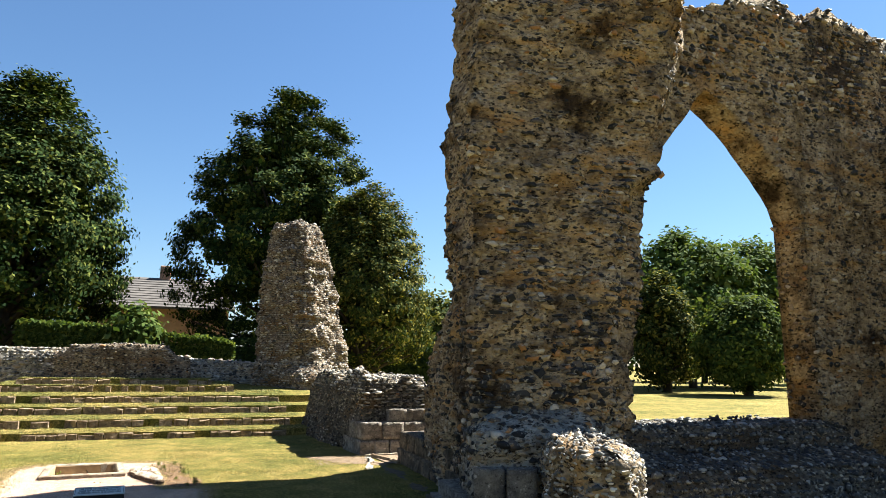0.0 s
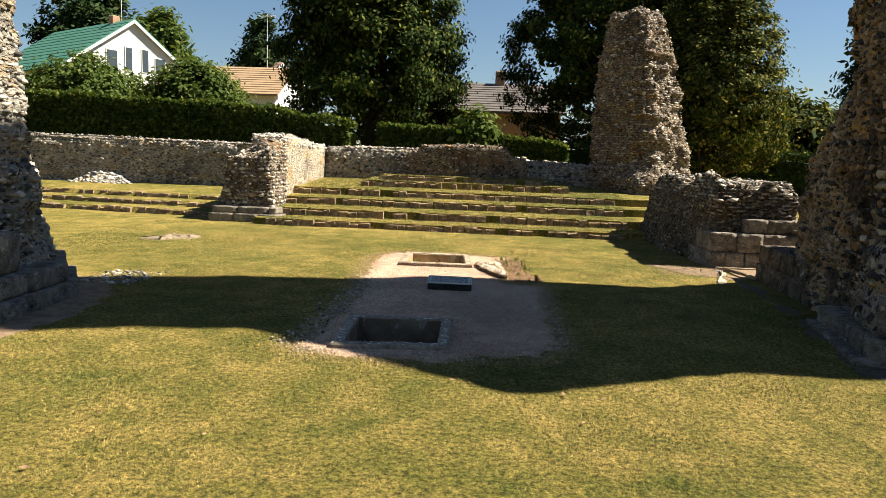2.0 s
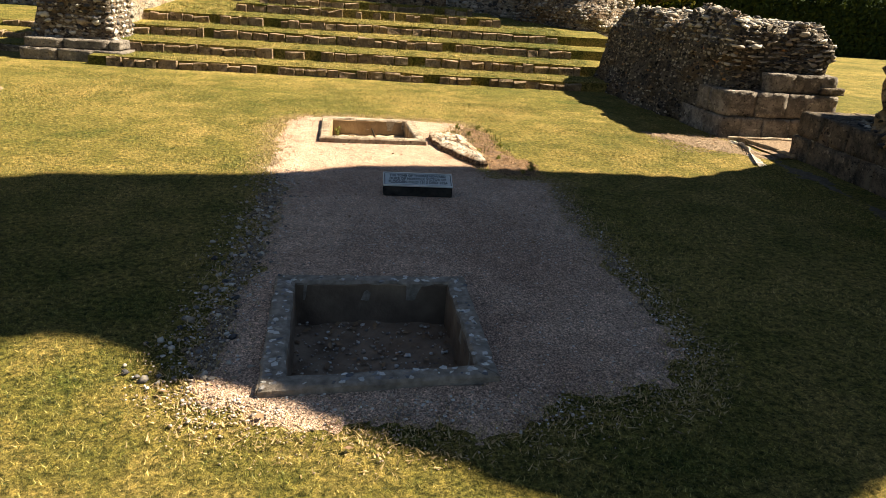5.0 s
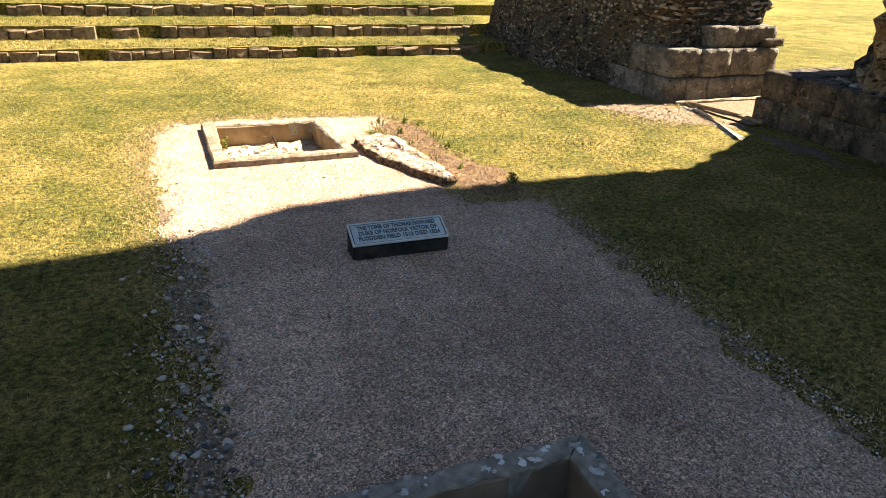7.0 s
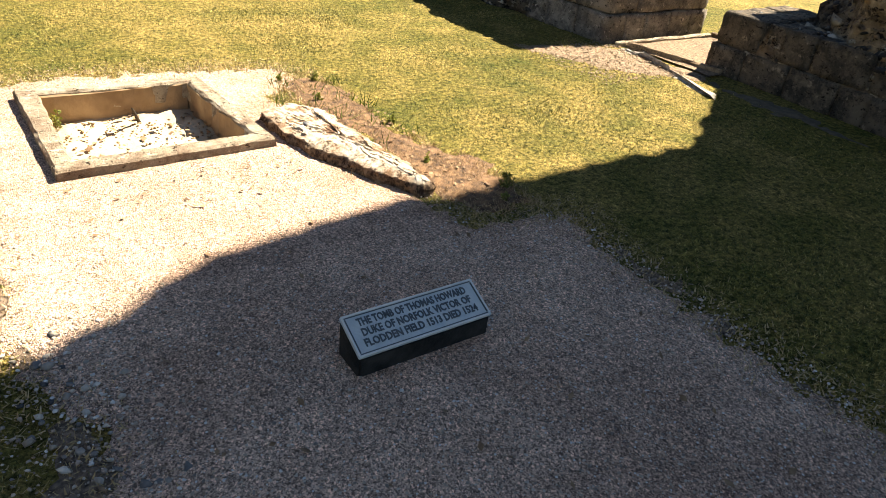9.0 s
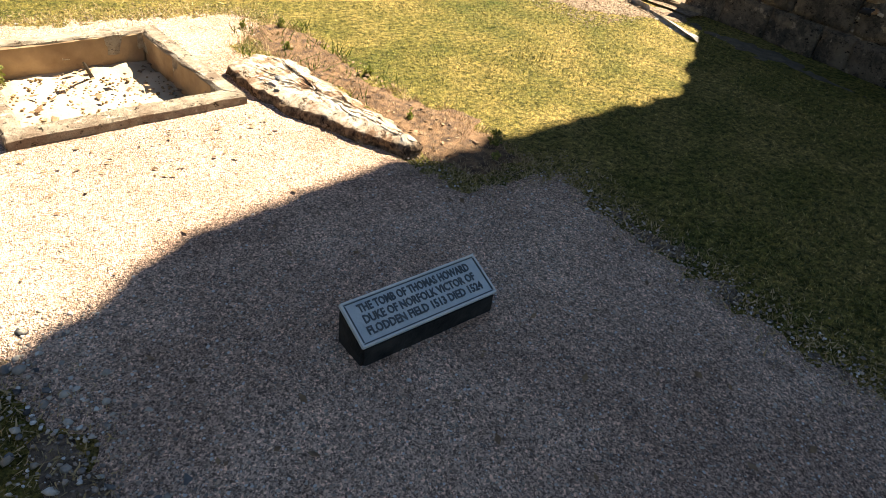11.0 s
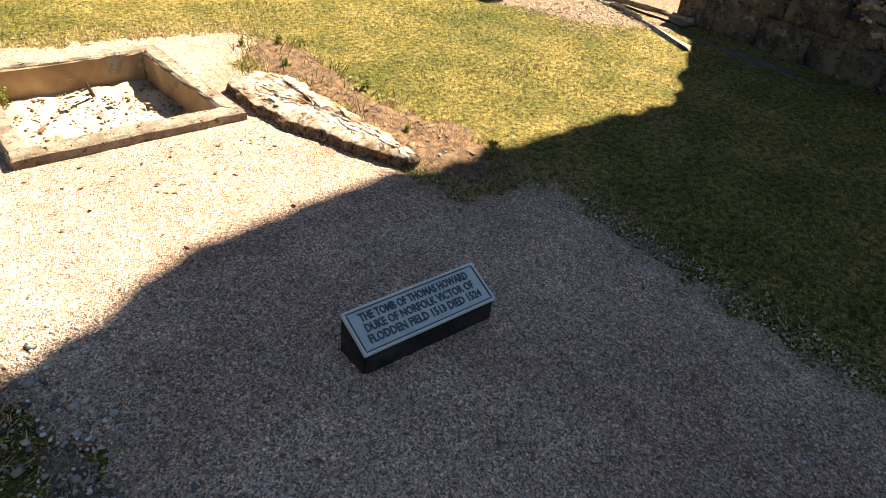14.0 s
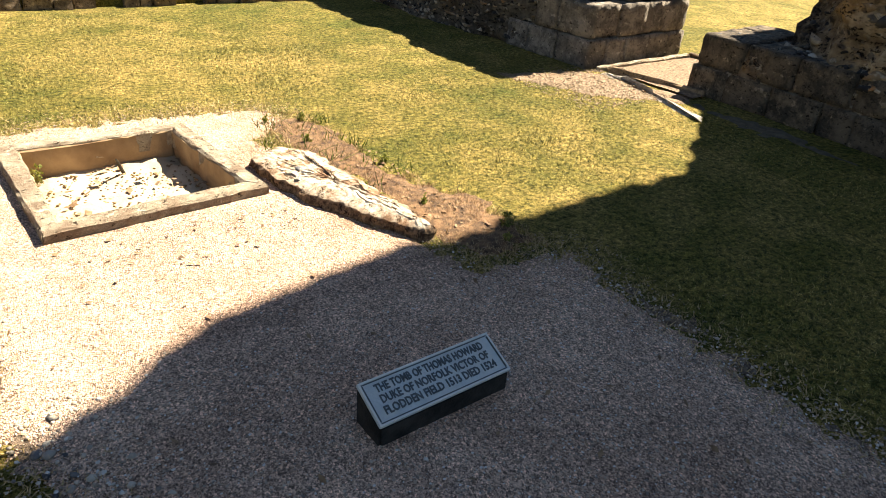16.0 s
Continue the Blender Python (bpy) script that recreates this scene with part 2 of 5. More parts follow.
M_PITDARK = plain("pit_earth_wall", (0.09, 0.06, 0.04), (0.2, 0.14, 0.09), 6, 0.95, 0.8)
M_PITWALL = plain("pit_render", (0.2, 0.13, 0.07), (0.38, 0.27, 0.15), 5, 0.95, 0.6)
M_PLAQUE = plain("weathered_plaque", (0.36, 0.39, 0.38), (0.48, 0.5, 0.47), 14, 0.6, 0.5)
M_LETTER = plain("dark_letters", (0.05, 0.06, 0.06), (0.09, 0.1, 0.1), 20, 0.6)
M_BLOCK = plain("dark_block", (0.012, 0.012, 0.012), (0.045, 0.042, 0.036), 12, 0.95, 0.7, 0.1)

# ---- builders ----
RNG = np.random.default_rng(7)


def mesh_ob(name, verts, faces, mat, parent=None, label="", smooth=False):
    me = bpy.data.meshes.new(name)
    me.from_pydata([tuple(v) for v in verts], [], [tuple(f) for f in faces])
    me.materials.append(mat)
    if smooth:
        me.shade_smooth()
    ob = new(name, me)
    if parent:
        ob.parent = parent
    if label:
        ob["label"] = label
    return ob


def fast_mesh(name, verts, tris, mat, parent=None, label=""):
    """A mesh from numpy arrays: verts (n, 3), faces (m, k)."""
    me = bpy.data.meshes.new(name)
    k = tris.shape[1]
    me.vertices.add(len(verts))
    me.vertices.foreach_set("co", np.asarray(verts, np.float32).ravel())
    me.loops.add(tris.size)
    me.loops.foreach_set("vertex_index", tris.astype(np.int32).ravel())
    me.polygons.add(len(tris))
    me.polygons.foreach_set("loop_start", np.arange(0, tris.size, k, dtype=np.int32))
    me.update(calc_edges=True)
    me.validate()
    me.materials.append(mat)
    ob = new(name, me)
    if parent:
        ob.parent = parent
    if label:
        ob["label"] = label
    return ob


def part(name, bm, mat, parent, label="", smooth=False):
    me = bpy.data.meshes.new(name)
    bm.to_mesh(me)
    bm.free()
    me.materials.append(mat)
    if smooth:
        me.shade_smooth()
    ob = new(name, me)
    ob.parent = parent
    if label:
        ob["label"] = label
    return ob


def thing(name, label, category, kind="", group="", at=(0, 0, 0)):
    e = new(name)
    e.location = at
    return tagged(e, label, category, group, kind)


def fbm(p, scale, seed=0.0):
    return noise.fractal((p[0] * scale + seed, p[1] * scale + seed * 0.7, p[2] * scale - seed), 0.7, 2.0, 4)


def lerp_rings(keys, z):
    for (za, pa), (zb, pb) in zip(keys, keys[1:]):
        if z <= zb:
            f = (z - za) / (zb - za)
            return [(a[0] + (b[0] - a[0]) * f, a[1] + (b[1] - a[1]) * f) for a, b in zip(pa, pb)]
    return keys[-1][1]


def around(poly, n_per):
    """Points along a closed polygon, n_per[i] on side i, with outward normals."""
    out = []
    k = len(poly)
    for i in range(k):
        a, b = poly[i], poly[(i + 1) % k]
        dx, dy = b[0] - a[0], b[1] - a[1]
        l = math.hypot(dx, dy) or 1
        for j in range(n_per[i]):
            f = j / n_per[i]
            out.append((a[0] + dx * f, a[1] + dy * f, dy / l, -dx / l))
    return out


def mass(keys, res=0.12, rough=0.05, top=None, seed=1.0, cap=0.12):
    """A worn masonry body lofted through polygons (counter-clockwise) at heights. top(x, y): the ruined top's height. Gives verts, quads."""
    z0, z1 = keys[0][0], keys[-1][0]
    n_per = [max(2, int(math.hypot(b[0] - a[0], b[1] - a[1]) / res)) for a, b in zip(keys[0][1], keys[0][1][1:] + keys[0][1][:1])]
    nz = max(3, int((z1 - z0) / res))
    verts, faces = [], []
    n = sum(n_per)
    for r in range(nz + 1):
        z = z0 + (z1 - z0) * r / nz
        for x, y, nx, ny in around(lerp_rings(keys, z), n_per):
            zz = z if top is None else z0 + (top(x, y) - z0) * r / nz
            d = rough * (0.9 * fbm((x, y, zz), 1.1, seed) + 0.5 * fbm((x, y, zz * 1.6), 5.0, seed + 3) + 0.45 * fbm((x * 0.5, y * 0.5, zz * 2.6), 2.4, seed + 6))
            if r == nz:
                d -= 0.05
                zz += rough * 0.8 * fbm((x, y, 0), 3.0, seed + 9)
            verts.append((x + nx * d, y + ny * d, zz))
    for r in range(nz):
        for i in range(n):
            j = (i + 1) % n
            faces.append((r * n + i, r * n + j, (r + 1) * n + j, (r + 1) * n + i))
    # the broken top: rings drawn in towards the middle
    last = nz * n
    cx = sum(v[0] for v in verts[last:]) / n
    cy = sum(v[1] for v in verts[last:]) / n
    ring = last
    for k, f in enumerate((0.75, 0.4, 0.06) if res > 0.03 else (0.9, 0.8, 0.7, 0.6, 0.5, 0.4, 0.3, 0.2, 0.1, 0.03)):
        start = len(verts)
        for i in range(n):
            x, y, z = verts[last + i]
            x, y = cx + (x - cx) * f, cy + (y - cy) * f
            zt = z + cap * (1 - f) * 0.6 + cap * 0.7 * fbm((x, y, k if res > 0.03 else 0), 2.2, seed + 5)
            verts.append((x, y, zt))
        for i in range(n):
            j = (i + 1) % n
            faces.append((ring + i, ring + j, start + j, start + i))
        ring = start
    faces.append(tuple(ring + i for i in range(n)))
    return verts, faces




def patchy(p, scale, seed, least=0.15):
    """Which of the places to keep, so that they crowd in some patches and thin out in others."""
    f = np.array([fbm((a, b, c * 1.5), scale, seed) for a, b, c in p])
    return RNG.random(len(p)) < np.clip(0.6 + 1.7 * f, least, 1.0)


ICO = None


def ico():
    global ICO
    if ICO is None:
        bm = bmesh.new()
        bmesh.ops.create_icosphere(bm, subdivisions=1, radius=1.0)
        ICO = (np.array([v.co[:] for v in bm.verts]), np.array([[v.index for v in f.verts] for f in bm.faces]))
        bm.free()
    return ICO


def stones_on(verts, faces, per_m2, size=(0.05, 0.11), course=0.09, keep=None, proud=0.45, tall=0.55, limit=60000):
    """Flints set in rough courses over a body's skin: verts and triangles of all of them, one closed lump each."""
    v = np.array(verts)
    q = np.array([f for f in faces if len(f) == 4])
    a, b, c, d = v[q[:, 0]], v[q[:, 1]], v[q[:, 2]], v[q[:, 3]]
    nrm = np.cross(c - a, d - b)
    area = np.linalg.norm(nrm, axis=1) / 2 + 1e-9
    nrm = nrm / (2 * area[:, None])
    count = min(limit, int(area.sum() * per_m2))
    pick = RNG.choice(len(q), count, p=area / area.sum())
    s, t = RNG.random((2, count, 1))
    p = a[pick] * (1 - s) * (1 - t) + b[pick] * s * (1 - t) + c[pick] * s * t + d[pick] * (1 - s) * t
    n = nrm[pick]
    steep = np.abs(n[:, 2]) < 0.7
    p[steep, 2] = (np.round(p[steep, 2] / course + 0.15 * RNG.standard_normal(steep.sum()))) * course
    if keep is not None:
        ok = keep(p, n)
        p, n = p[ok], n[ok]
    count = len(p)
    up = np.tile([0.0, 0.0, 1.0], (count, 1)) + 0.12 * RNG.standard_normal((count, 3))
    flat = np.abs(n[:, 2]) > 0.9
    up[flat] = RNG.standard_normal((flat.sum(), 3))
    tan = np.cross(up, n)
    tan /= np.linalg.norm(tan, axis=1, keepdims=True) + 1e-9
    up = np.cross(n, tan)
    w = RNG.uniform(*size, count) * 0.5 * RNG.uniform(0.8, 1.5, count)
    h = np.minimum(w * RNG.uniform(tall * 0.7, tall * 1.5, count), course * 0.62)
    dp = w * RNG.uniform(0.3, 0.65, count)
    iv, it = ico()
    jit = iv[None] * (1 + 0.36 * RNG.standard_normal((count, len(iv), 1)))
    out = (p + n * (dp * (proud - 0.5))[:, None])[:, None, :] + jit[:, :, 0:1] * (tan * w[:, None])[:, None] + jit[:, :, 1:2] * (n * dp[:, None])[:, None] + jit[:, :, 2:3] * (up * h[:, None])[:, None]
    tris = it[None] + (np.arange(count) * len(iv))[:, None, None]
    return out.reshape(-1, 3), tris.reshape(-1, 3)


def ruin(name, label, keys, mortar, flint, per_m2=110, res=0.12, rough=0.05, top=None, seed=1.0, size=(0.06, 0.13), course=0.09, keep=None, category="ruined wall", cap=0.12, proud=0.45, tall=0.55):
    e = thing(name, label, category, "structure")
    v, f = mass(keys, res, rough, top, seed, cap)
    mesh_ob("wall_core", v, f, mortar, e, smooth=True)
    sv, st = stones_on(v, f, per_m2, size, course, keep, proud, tall)
    tagged(fast_mesh("flints", sv, st, flint, e), kind="stuff")
    return e


LUMPS = {}


def lump_meshes(mat):
    """Ten odd flint shapes, each of unit size, to be shared by many flints."""
    if mat.name not in LUMPS:
        LUMPS[mat.name] = []
        iv, it = ico()
        for k in range(10):
            g = np.random.default_rng(100 + k)
            me = bpy.data.meshes.new("flint")
            me.from_pydata([tuple(p) for p in iv * (1 + 0.34 * g.standard_normal((len(iv), 1)))], [], [tuple(int(i) for i in t) for t in it])
            me.materials.append(mat)
            LUMPS[mat.name].append(me)
    return LUMPS[mat.name]


def single_flints(parent, verts, faces, count, mat, keep, size=(0.07, 0.14), seed=1):
    """Flints that can be picked out one by one, as parts of a wall."""
    g = random.Random(seed)
    quads = [f for f in faces if len(f) == 4]
    good = []
    for f in quads:
        a, b, c, d = (Vector(verts[i]) for i in f)
        n = (c - a).cross(d - b)
        if n.length > 1e-6 and keep((a + c) / 2, n.normalized()):
            good.append(((a + b + c + d) / 4, n.normalized(), (a - c).length))
    for k in range(min(count, len(good) * 3)):
        p, n, r = g.choice(good)
        w = g.uniform(*size) / 2
        side = Vector((0, 0, 1)).cross(n)
        side = side.normalized() if side.length > 0.1 else Vector((1, 0, 0))
        up = n.cross(side)
        m = Matrix((side * w * g.uniform(0.8, 1.4), n * w * g.uniform(0.5, 0.8), up * w * g.uniform(0.45, 0.85))).transposed().to_4x4()
        m.translation = p + side * g.uniform(-r, r) * 0.4 + up * g.uniform(-r, r) * 0.4
        o = new("flint", g.choice(lump_meshes(mat)))
        o.parent, o.matrix_basis = parent, m


def block(w, d, h, bevel=0.015, jitter=0.01, seed=0, worn=False):
    """A squared stone, base at z = 0, centred in x and y; a worn one has uneven faces and arrises."""
    bm = bmesh.new()
    bmesh.ops.create_cube(bm, size=1.0)
    for v in bm.verts:
        v.co = Vector((v.co.x * w, v.co.y * d, (v.co.z + 0.5) * h))
    if worn:
        bmesh.ops.subdivide_edges(bm, edges=bm.edges[:], cuts=4, use_grid_fill=True)
        for v in bm.verts:
            edge = sum((abs(abs(v.co.x) - w / 2) < 1e-4, abs(abs(v.co.y) - d / 2) < 1e-4, abs(v.co.z - h / 2) > h / 2 - 1e-4))
            pull = (0.0, 0.003, 0.008, 0.015)[edge] + 0.022 * abs(fbm(v.co, 6.0, seed * 1.7))
            mid = Vector((0, 0, h / 2))
            away = Vector(((v.co.x - mid.x) / w, (v.co.y - mid.y) / d, (v.co.z - mid.z) / h))
            v.co -= away.normalized() * min(pull, 0.2 * min(w, d, h)) if away.length > 0.01 else Vector()
    else:
        bmesh.ops.bevel(bm, geom=bm.edges[:], offset=min(bevel, h * 0.3, d * 0.3), segments=1, affect="EDGES")
    rnd = random.Random(seed)
    for v in bm.verts:
        v.co += Vector((rnd.uniform(-1, 1), rnd.uniform(-1, 1), rnd.uniform(-1, 1))) * (jitter * 0.4 if worn else jitter)
    return bm


def slab_between(a, b, z0, z1, width, mat, name, parent, jitter=0.006, seed=0, bevel=0.012):
    """A long stone from a to b in plan."""
    dx, dy = b[0] - a[0], b[1] - a[1]
    l = math.hypot(dx, dy)
    bm = block(l, width, z1 - z0, bevel, 0, seed)
    bmesh.ops.subdivide_edges(bm, edges=[e for e in bm.edges if abs((e.verts[0].co - e.verts[1].co).x) > l * 0.5], cuts=max(1, int(l / 0.12)))
    rnd = random.Random(seed)
    for v in bm.verts:
        v.co += Vector((0, rnd.uniform(-1, 1), rnd.uniform(-1, 1))) * jitter
    ob = part(name, bm, mat, parent)
    ob.matrix_basis = pose((a[0] + b[0]) / 2, (a[1] + b[1]) / 2, z0, 0, 0, math.degrees(math.atan2(dy, dx)))
    return ob

# ---- the ground ----
NEAR_OUT = [(0.48, 6.65), (1.48, 6.78), (1.46, 7.84), (0.41, 7.81)]     # corners of the near grave's kerb, outside and inside
NEAR_IN = [(0.58, 6.76), (1.385, 6.86), (1.355, 7.745), (0.52, 7.72)]
FAR_OUT = [(0.395, 11.38), (1.51, 11.44), (1.42, 12.58), (0.345, 12.60)]
FAR_IN = [(0.48, 11.49), (1.40, 11.545), (1.325, 12.49), (0.47, 12.50)]


def span(quad):
    xs, ys = [p[0] for p in quad], [p[1] for p in quad]
    return min(xs), min(ys), max(xs), max(ys)


NEAR, FAR = span(NEAR_IN), span(FAR_IN)
GRAVEL = [(0.2, 6.62), (0.5, 6.46), (0.94, 6.44), (1.55, 6.44), (1.73, 6.61), (2.33, 6.72), (2.47, 7.04), (2.48, 7.9), (2.46, 8.8), (2.48, 9.4), (2.56, 10.19), (2.06, 10.24), (1.98, 10.6), (1.74, 11.6), (1.8, 12.2), (2.12, 12.5), (2.1, 12.8), (1.6, 12.92), (0.5, 13.0), (0.1, 12.85), (-0.09, 12.5), (-0.1, 11.75), (-0.01, 10.9), (0.03, 10.2), (0.2, 9.6), (0.2, 8.6), (0.2, 7.5)]


def inside(x, y, poly):
    hit, j = False, len(poly) - 1
    for i in range(len(poly)):
        (xi, yi), (xj, yj) = poly[i], poly[j]
        if (yi > y) != (yj > y) and x < (xj - xi) * (y - yi) / (yj - yi) + xi:
            hit = not hit
        j = i
    return hit


def border(x, y, poly):
    """Distance to a polygon's outline, positive inside."""
    best = 1e9
    for (ax, ay), (bx, by) in zip(poly, poly[1:] + poly[:1]):
        dx, dy = bx - ax, by - ay
        f = max(0.0, min(1.0, ((x - ax) * dx + (y - ay) * dy) / (dx * dx + dy * dy)))
        best = min(best, math.hypot(x - ax - f * dx, y - ay - f * dy))
    return best if inside(x, y, poly) else -best


def in_pit(x, y, grow=0.02):
    return any(p[0] - grow < x < p[2] + grow and p[1] - grow < y < p[3] + grow for p in (NEAR, FAR))


def lines(*spans):
    out = []
    for a, b, step in spans:
        out += [a + (b - a) * i / round((b - a) / step) for i in range(round((b - a) / step))]
    return out + [spans[-1][1]]


def sheet(xs, ys, height, skip):
    verts = [(x, y, height(x, y)) for y in ys for x in xs]
    n = len(xs)
    faces = []
    for j in range(len(ys) - 1):
        for i in range(n - 1):
            if not skip((xs[i] + xs[i + 1]) / 2, (ys[j] + ys[j + 1]) / 2):
                faces.append((j * n + i, j * n + i + 1, (j + 1) * n + i + 1, (j + 1) * n + i))
    return verts, faces


def ground_z(x, y):
    flat = min(1.0, max(0.0, (math.hypot(x - 1, y - 9) - 4) / 10))
    return 0.012 * fbm((x, y, 0), 0.9, 2.0) * (0.4 + flat) + 0.03 * flat * fbm((x, y, 0), 0.15, 4.0)


gx = lines((-900, -100, 200), (-100, -20, 8), (-20, -4, 0.5), (-4, 0, 0.12), (0, 2, 0.05), (2, 6, 0.12), (6, 20, 0.5), (20, 100, 8), (100, 900, 200))
gy = lines((-400, -60, 85), (-60, -4, 4), (-4, 2, 0.5), (2, 6.6, 0.12), (6.6, 13, 0.05), (13, 24, 0.25), (24, 60, 3), (60, 140, 10), (140, 1400, 210))
v, f = sheet(gx, gy, ground_z, in_pit)
ground = tagged(mesh_ob("ground", v, f, M_TURF, smooth=True), "dry mown lawn, yellow-brown with greener patches", "lawn", kind="structure")

v, f = sheet(lines((-0.6, 3.0, 0.03)), lines((6.3, 13.5, 0.03)),
             lambda x, y: -0.02 + 0.03 * min(1.0, max(0.0, (border(x, y, GRAVEL) + 0.10 + 0.09 * fbm((x, y, 0), 2.5, 6) + 0.07 * fbm((x, y, 0), 11, 3)) / 0.2)),
             lambda x, y: in_pit(x, y) or border(x, y, GRAVEL) < -0.3)
gravel = tagged(mesh_ob("gravel_path", v, f, M_GRAVEL, smooth=True), "fine brown-pink gravel laid round the graves", "gravel", kind="structure")

# ---- the terrace with the altar steps ----
STEP_Y = [16.6, 17.6, 18.6, 19.6, 20.6, 21.5]
STEP_Z = [0.0, 0.19, 0.41, 0.62, 0.85, 1.0]
STEP_X = [(-3.5, 4.75), (-3.5, 4.95), (-3.65, 5.1), (-3.75, 5.0), (-2.06, 3.85), (-1.67, 3.3)]
RISE = 0.16


def main_terrace(x, y):
    n = 6 if STEP_X[5][0] < x < STEP_X[5][1] else 5 if STEP_X[4][0] < x < STEP_X[4][1] else 4
    if y < STEP_Y[0] + 0.06:
        return -0.08
    for k in range(n):
        y1, z1 = (STEP_Y[k + 1], STEP_Z[k + 1]) if k + 1 < n else (22.9, 1.18 if n == 6 else 1.08 if n == 5 else 1.0)
        if y < y1 + 0.06 or k == n - 1:
            f = min(1.0, (y - STEP_Y[k]) / (y1 - STEP_Y[k]))
            return STEP_Z[k] + RISE - 0.01 + f * (z1 - STEP_Z[k] - RISE - 0.015) + 0.012 * fbm((x, y, 0), 2.5, 1)
    return 1.0


LEFT_Y, LEFT_Z = [18.0, 18.9, 19.7], [0.0, 0.14, 0.29]


def left_terrace(x, y):
    y = y + 0.10 * (x + 6)
    if y < LEFT_Y[0] + 0.06:
        return -0.08
    for k in range(3):
        y1, z1 = (LEFT_Y[k + 1], LEFT_Z[k + 1]) if k < 2 else (23.5, 0.56)
        if y < y1 + 0.06 or k == 2:
            f = min(1.0, (y - LEFT_Y[k]) / (y1 - LEFT_Y[k]))
            return LEFT_Z[k] + 0.13 + f * (z1 - LEFT_Z[k] - 0.12) + 0.012 * fbm((x, y, 0), 2.5, 1)
    return 0.5


def step_lines(ys, end):
    out = set(round(y, 3) for y in lines((ys[0] + 0.02, end, 0.14)))
    for y in ys:
        out |= {round(y + 0.05, 3), round(y + 0.075, 3)}
    return sorted(out)


tx = sorted(set(lines((-3.8, 6.2, 0.2))) | {p + d for r in STEP_X[4:] for p in r for d in (-0.02, 0.02)})
v, f = sheet(tx, step_lines(STEP_Y, 23.0), main_terrace, lambda x, y: False)
tagged(mesh_ob("ground_terrace", v, f, M_TURF), "stepped grass terrace rising to the altar end", "lawn", kind="structure")
v, f = sheet(lines((-34, -4, 0.4)), lines((17.6, 25.0, 0.1)), left_terrace, lambda x, y: False)
tagged(mesh_ob("ground_aisle", v, f, M_TURF), "grass aisle floor raised by three low steps", "lawn", kind="structure")

STEP_MESH = []
for k in range(8):
    bm = block(1.0, 0.22, RISE + 0.03, 0.02, 0.022, k)
    me = bpy.data.meshes.new("riser_stone")
    bm.to_mesh(me)
    bm.free()
    me.materials.append(M_RISER)
    STEP_MESH.append(me)
rnd = random.Random(5)


def stone_row(label, xa, xb, y_of, z, group):
    e = thing("stone_step", label, "step", group=group, at=(0, 0, 0))
    x = xa
    while x < xb - 0.1:
        w = min(rnd.uniform(0.12, 0.36), xb - x)
        if rnd.random() > 0.08:
            o = new("riser_stone", rnd.choice(STEP_MESH))
            o.parent = e
            o.matrix_basis = pose(x + w / 2, y_of(x) + 0.09 + rnd.uniform(-0.025, 0.025), z - 0.03 + rnd.uniform(-0.012, 0.008), rnd.uniform(-4, 4), rnd.uniform(-3, 3), rnd.uniform(-4, 4)) @ Matrix.Diagonal((w * rnd.uniform(0.86, 0.98), 1, rnd.uniform(0.7, 0.94), 1))
        x += w
    return e


for k in range(6):
    stone_row("low altar step of weathered brown stone blocks with a turf tread", STEP_X[k][0], STEP_X[k][1], lambda x, k=k: STEP_Y[k], STEP_Z[k], "altar steps")
for k in range(3):
    stone_row("low aisle step of weathered stone blocks with a turf tread", -16.0, -5.0, lambda x, k=k: LEFT_Y[k] - 0.10 * (x + 6), LEFT_Z[k], "aisle steps")

# ---- ruined masonry ----
def moved(keys, dx=0.11, dy=-0.25, dz=0.04):
    """The plan of the crossing set out from its datum."""
    return [(z + (dz if z > 0.5 else 0), [(x + dx, y + dy) for x, y in ring]) for z, ring in keys]


def walked(pts, dx=0.11, dy=-0.25):
    return [(x + dx, y + dy) for x, y in pts]


